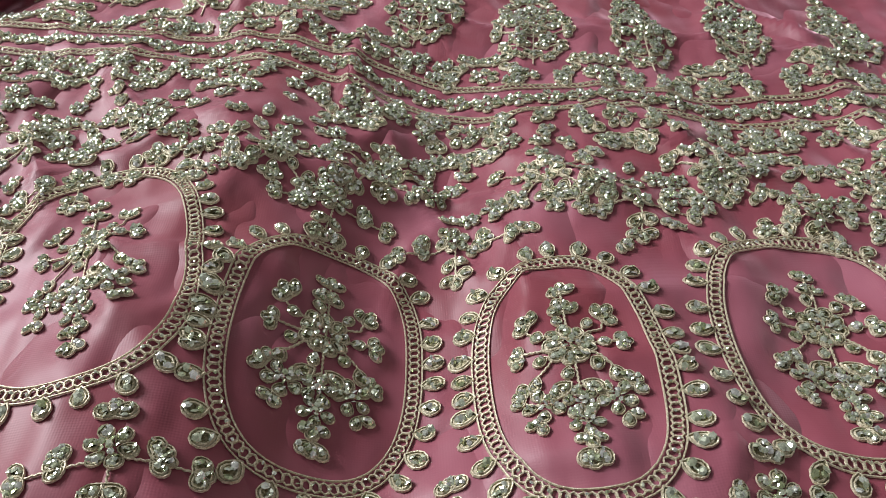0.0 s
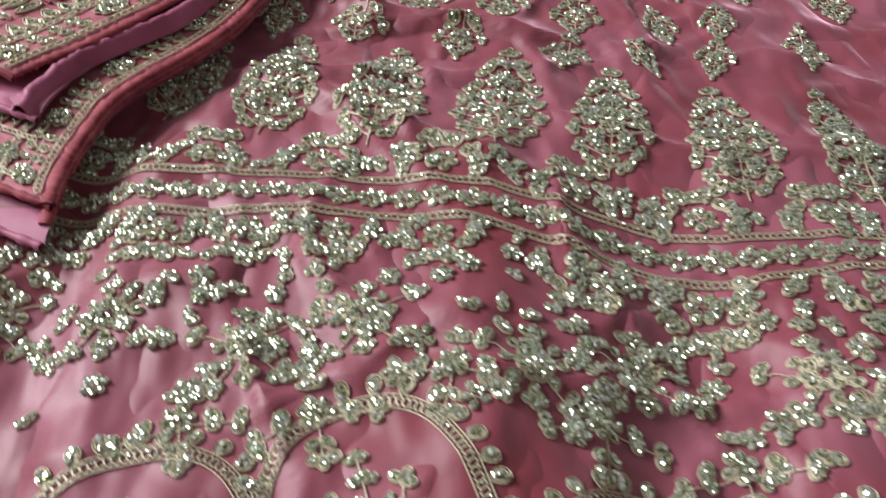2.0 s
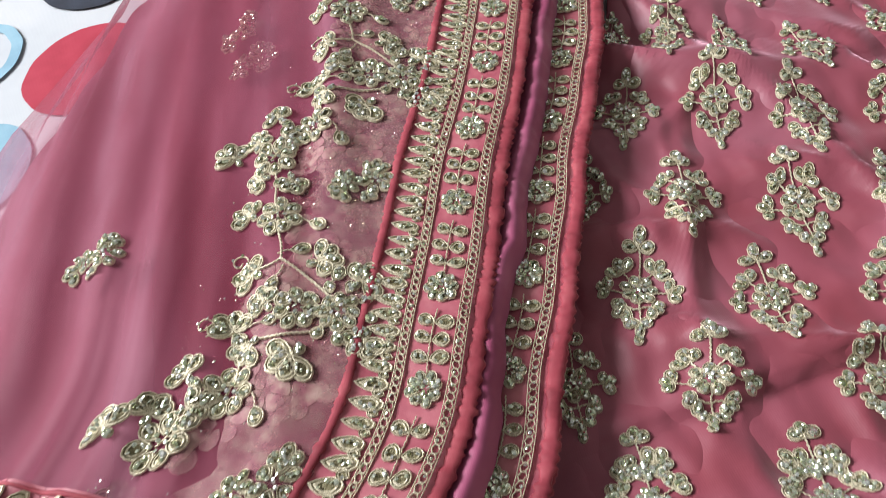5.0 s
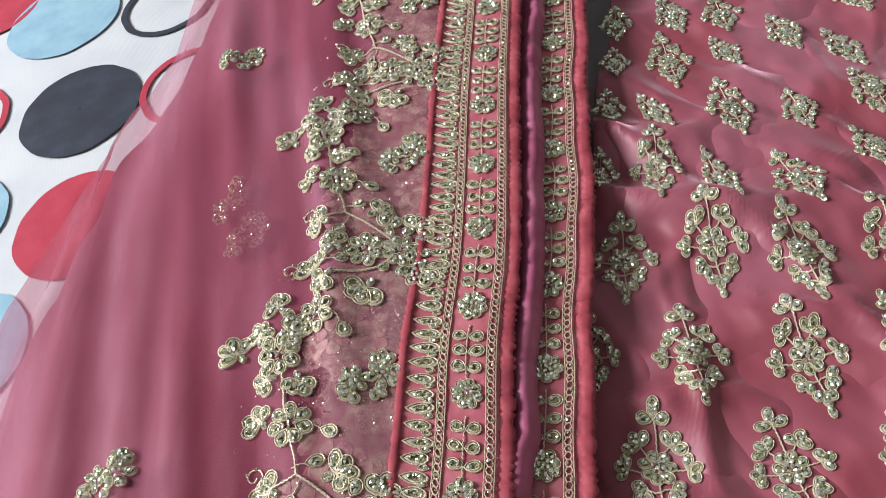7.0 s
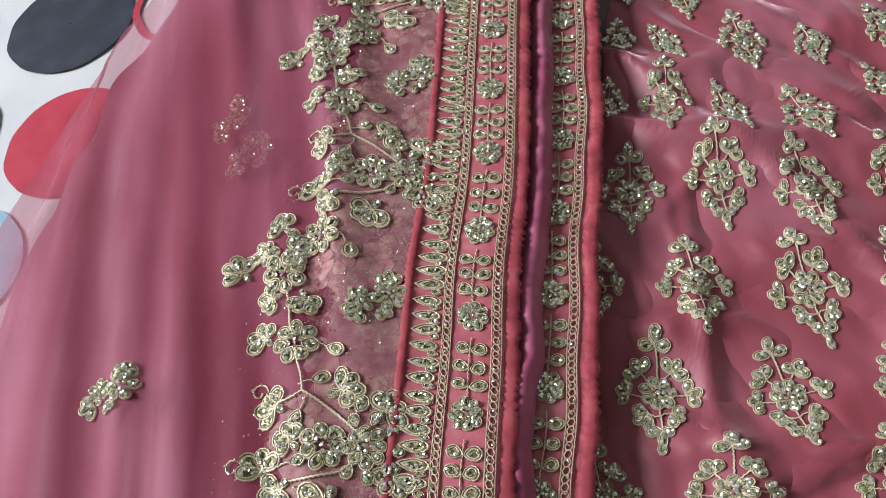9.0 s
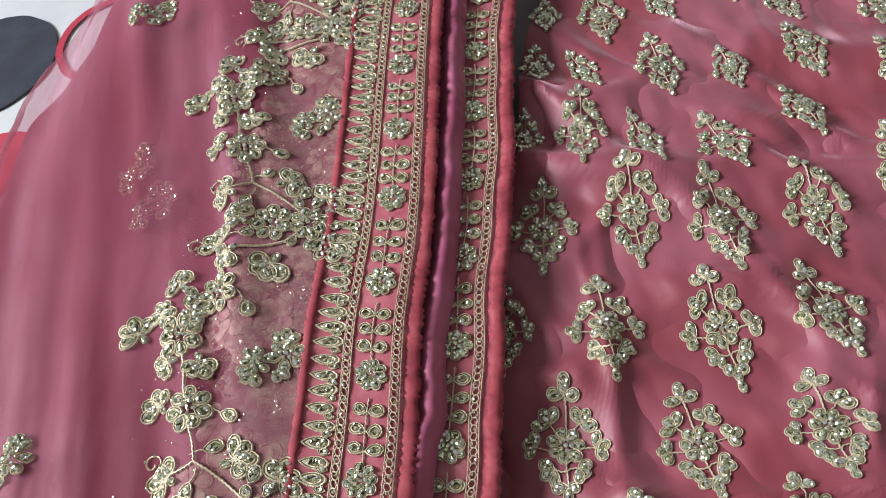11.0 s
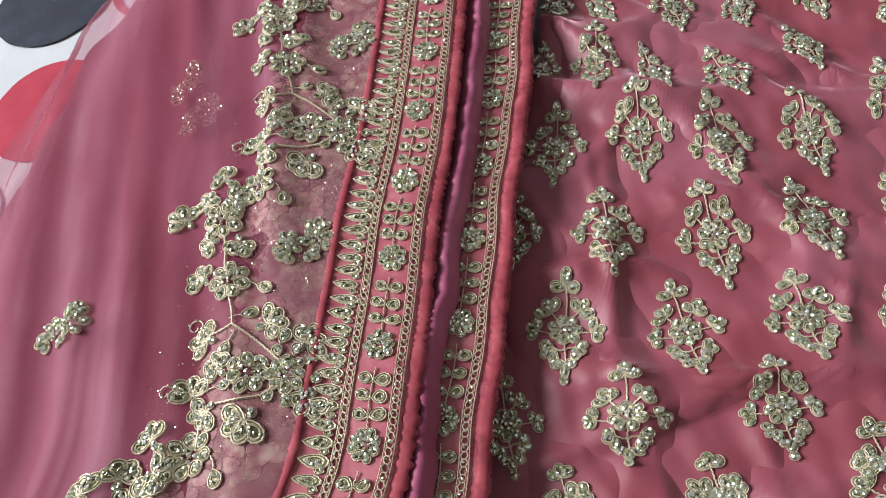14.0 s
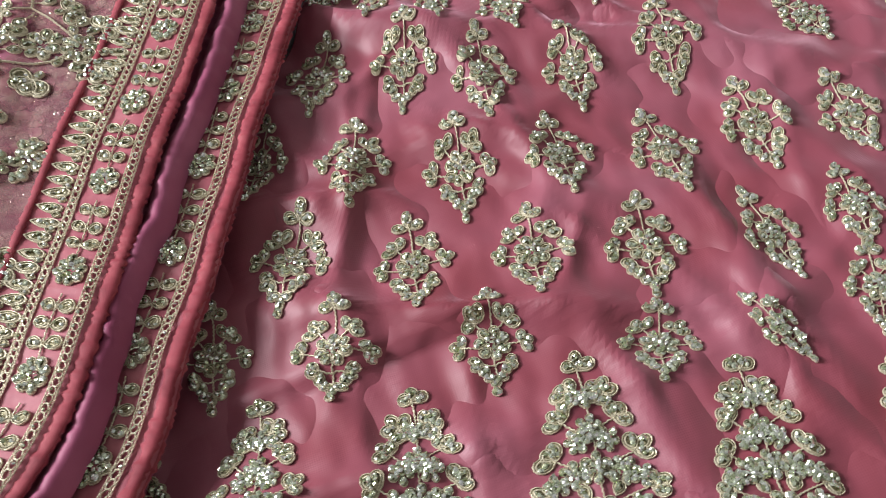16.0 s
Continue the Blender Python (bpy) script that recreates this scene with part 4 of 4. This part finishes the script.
def vine(shift):
    """One repeat of the flowering vine on the sheer cloth; shift moves it along the edge."""
    m = Motif(on_scarf(0, 0), 0.00036)

    def at(x, y):
        s, u = to_scarf(x, y)
        return -u, s + shift

    for x, y, kind, ang, size in ((-0.030, 1.482, "t", 3.0, 0.010), (-0.004, 1.467, "r", 0, 0.0105), (-0.013, 1.485, "t", 2.2, 0.009), (0.004, 1.444, "t", -0.9, 0.009), (-0.014, 1.453, "t", 3.9, 0.009), (0.006, 1.480, "t", 0.9, 0.009),
                                  (-0.025, 1.428, "t", 3.0, 0.009), (-0.007, 1.417, "r", 0, 0.0095), (0.009, 1.408, "p", 0.2, 0.011), (-0.028, 1.384, "t", 3.4, 0.010), (0.011, 1.378, "t", 0.9, 0.010), (-0.004, 1.390, "p", 0.9, 0.010), (-0.014, 1.376, "p", -1.4, 0.010),
                                  (-0.024, 1.360, "t", 3.0, 0.009), (-0.007, 1.351, "r", 0, 0.0095), (0.015, 1.342, "b", 0, 0.011), (0.031, 1.357, "t", 1.3, 0.010), (0.016, 1.362, "p", 1.7, 0.010), (0.024, 1.322, "t", -1.2, 0.010), (-0.045, 1.352, "t", 2.6, 0.010), (-0.028, 1.349, "p", 0.8, 0.009),
                                  (-0.015, 1.322, "t", -1.6, 0.011), (-0.038, 1.338, "t", 4.4, 0.009), (-0.073, 1.333, "t", 2.9, 0.009), (-0.052, 1.316, "r", 0, 0.0095), (-0.038, 1.302, "p", -0.5, 0.011), (-0.064, 1.322, "p", 3.4, 0.008)):
        px, py = at(x, y)
        if py < END_Y + 0.072:
            continue
        if kind == "t":
            m.trefoil(px, py, ang - 0.45, size * 1.25, 4, 0.85)
            m.petal(px, py, ang + 2.7, size * 0.7, size * 0.45)
        elif kind == "p":
            m.stem([(px - 0.007 * math.cos(ang - 0.45), py - 0.007 * math.sin(ang - 0.45)), (px, py)])
            m.petal(px, py, ang - 0.45, size, size * 0.72)
        elif kind == "r":
            m.rosette(px, py, size * 1.28, 7)
        else:
            m.rosette(px, py, size, 8)
            for k in range(9):
                m.petal(px + 0.011 * math.cos(k * 0.7), py + 0.011 * math.sin(k * 0.7), k * 0.7, 0.008, 0.006)
    for x, y, a, t in ((-0.036, 1.398, 2.2, 1), (-0.060, 1.358, 2.2, 1)):
        px, py = at(x, y)
        if py > END_Y + 0.072:
            m.curl(px, py, a + 3.0, 0.0062, t)
    for path, thick in (([at(-0.004, 1.460), at(-0.008, 1.430), at(-0.009, 1.405), at(-0.010, 1.386), at(0.006, 1.364), at(0.015, 1.345)], 0.0007),
                        ([at(0.010, 1.340), at(-0.003, 1.334), at(-0.034, 1.340), at(-0.045, 1.330), at(-0.052, 1.318)], 0.0007),
                        ([at(-0.010, 1.386), at(-0.028, 1.386), at(-0.036, 1.392)], 0.0006),
                        ([at(-0.052, 1.316), at(-0.075, 1.306), at(-0.084, 1.298)], 0.0006)):
        if min(p[1] for p in path) > END_Y + 0.07:
            m.stem(path, thick)
    m.make(scarf_thing, "vine_repeat", "gold flowering vine on sheer cloth")


for k in (-2, -1, 0, 1):
    vine(0.168 * k)


def scarf_butta(x, y, ang, ghost=0.0):
    s, u = to_scarf(x, y)

    def place(a, b, z):
        ca, sa = math.cos(ang), math.sin(ang)
        s2, u2 = s + sa * a + ca * b, u - (ca * a - sa * b)
        px, py = scarf(s2, u2)
        return px, py, top_z(s2, u2) + 0.0012 + z - ghost
    m = Motif(place, 0.0004)
    m.rosette(0.008, 0, 0.010, 6)
    m.rosette(-0.008, 0.002, 0.008, 6)
    m.trefoil(0.010, 0.006, 1.2, 0.009, 3)
    m.trefoil(-0.012, -0.004, 3.6, 0.009, 3)
    m.trefoil(0.0, -0.006, -1.5, 0.008, 2)
    m.make(scarf_thing, "scattered_flower")


for k in (-2, -1, 0, 1):
    s, u = to_scarf(0.046, 1.427)
    scarf_butta(*scarf(s + 0.168 * k, u), 0.5)
for x, y in ((-0.205, 1.272), (-0.048, 1.615)):
    scarf_butta(x, y, 0.3)
for x, y in ((-0.09, 1.459), (-0.084, 1.418), (-0.21, 1.10), (-0.03, 1.245), (-0.035, 1.30), (-0.01, 1.29), (0.0, 1.315), (-0.055, 1.275), (0.03, 1.39), (0.02, 1.43), (0.0, 1.40), (-0.06, 1.17), (-0.10, 1.15)):
    scarf_butta(x, y, 0.8, 0.008)


def ghost_leaf(s, u):
    """Reverse side of embroidery on the fold below, dull through the sheer cloth."""
    def place(a, b, z):
        s2, u2 = s + b, u - a
        x, y = scarf(s2, u2)
        return x, y, top_z(s2, u2) + 0.0005 + 0.12 * z
    m = Motif(place, 0.0006)
    if random.random() < 0.5:
        m.rosette(0, 0, rnd(0.008, 0.012), 6)
    else:
        m.trefoil(0, 0, rnd(0, 6.3), rnd(0.010, 0.013), 4, 0.9)
    m.make(scarf_thing, "reverse_flower", "dull tan reverse of embroidery under sheer cloth", NET)


for s in np.arange(1.06, 1.66, 0.0155).tolist():
    for u in (0.069, 0.083, 0.097, 0.111):
        if random.random() < 0.42:
            ghost_leaf(s + rnd(-0.005, 0.005), u + rnd(-0.005, 0.005))

# tiny loose sparkles caught in the net
m = Motif(on_scarf(0, 0))
for _ in range(420):
    m.sequin(-rnd(0.066, 0.150), rnd(1.04, 1.70), rnd(0.00035, 0.0007), 0.0004)
m.sequins.make("sparkle", [SEQUIN], scarf_thing, label="tiny loose sparkles in the sheer cloth", kind="stuff")
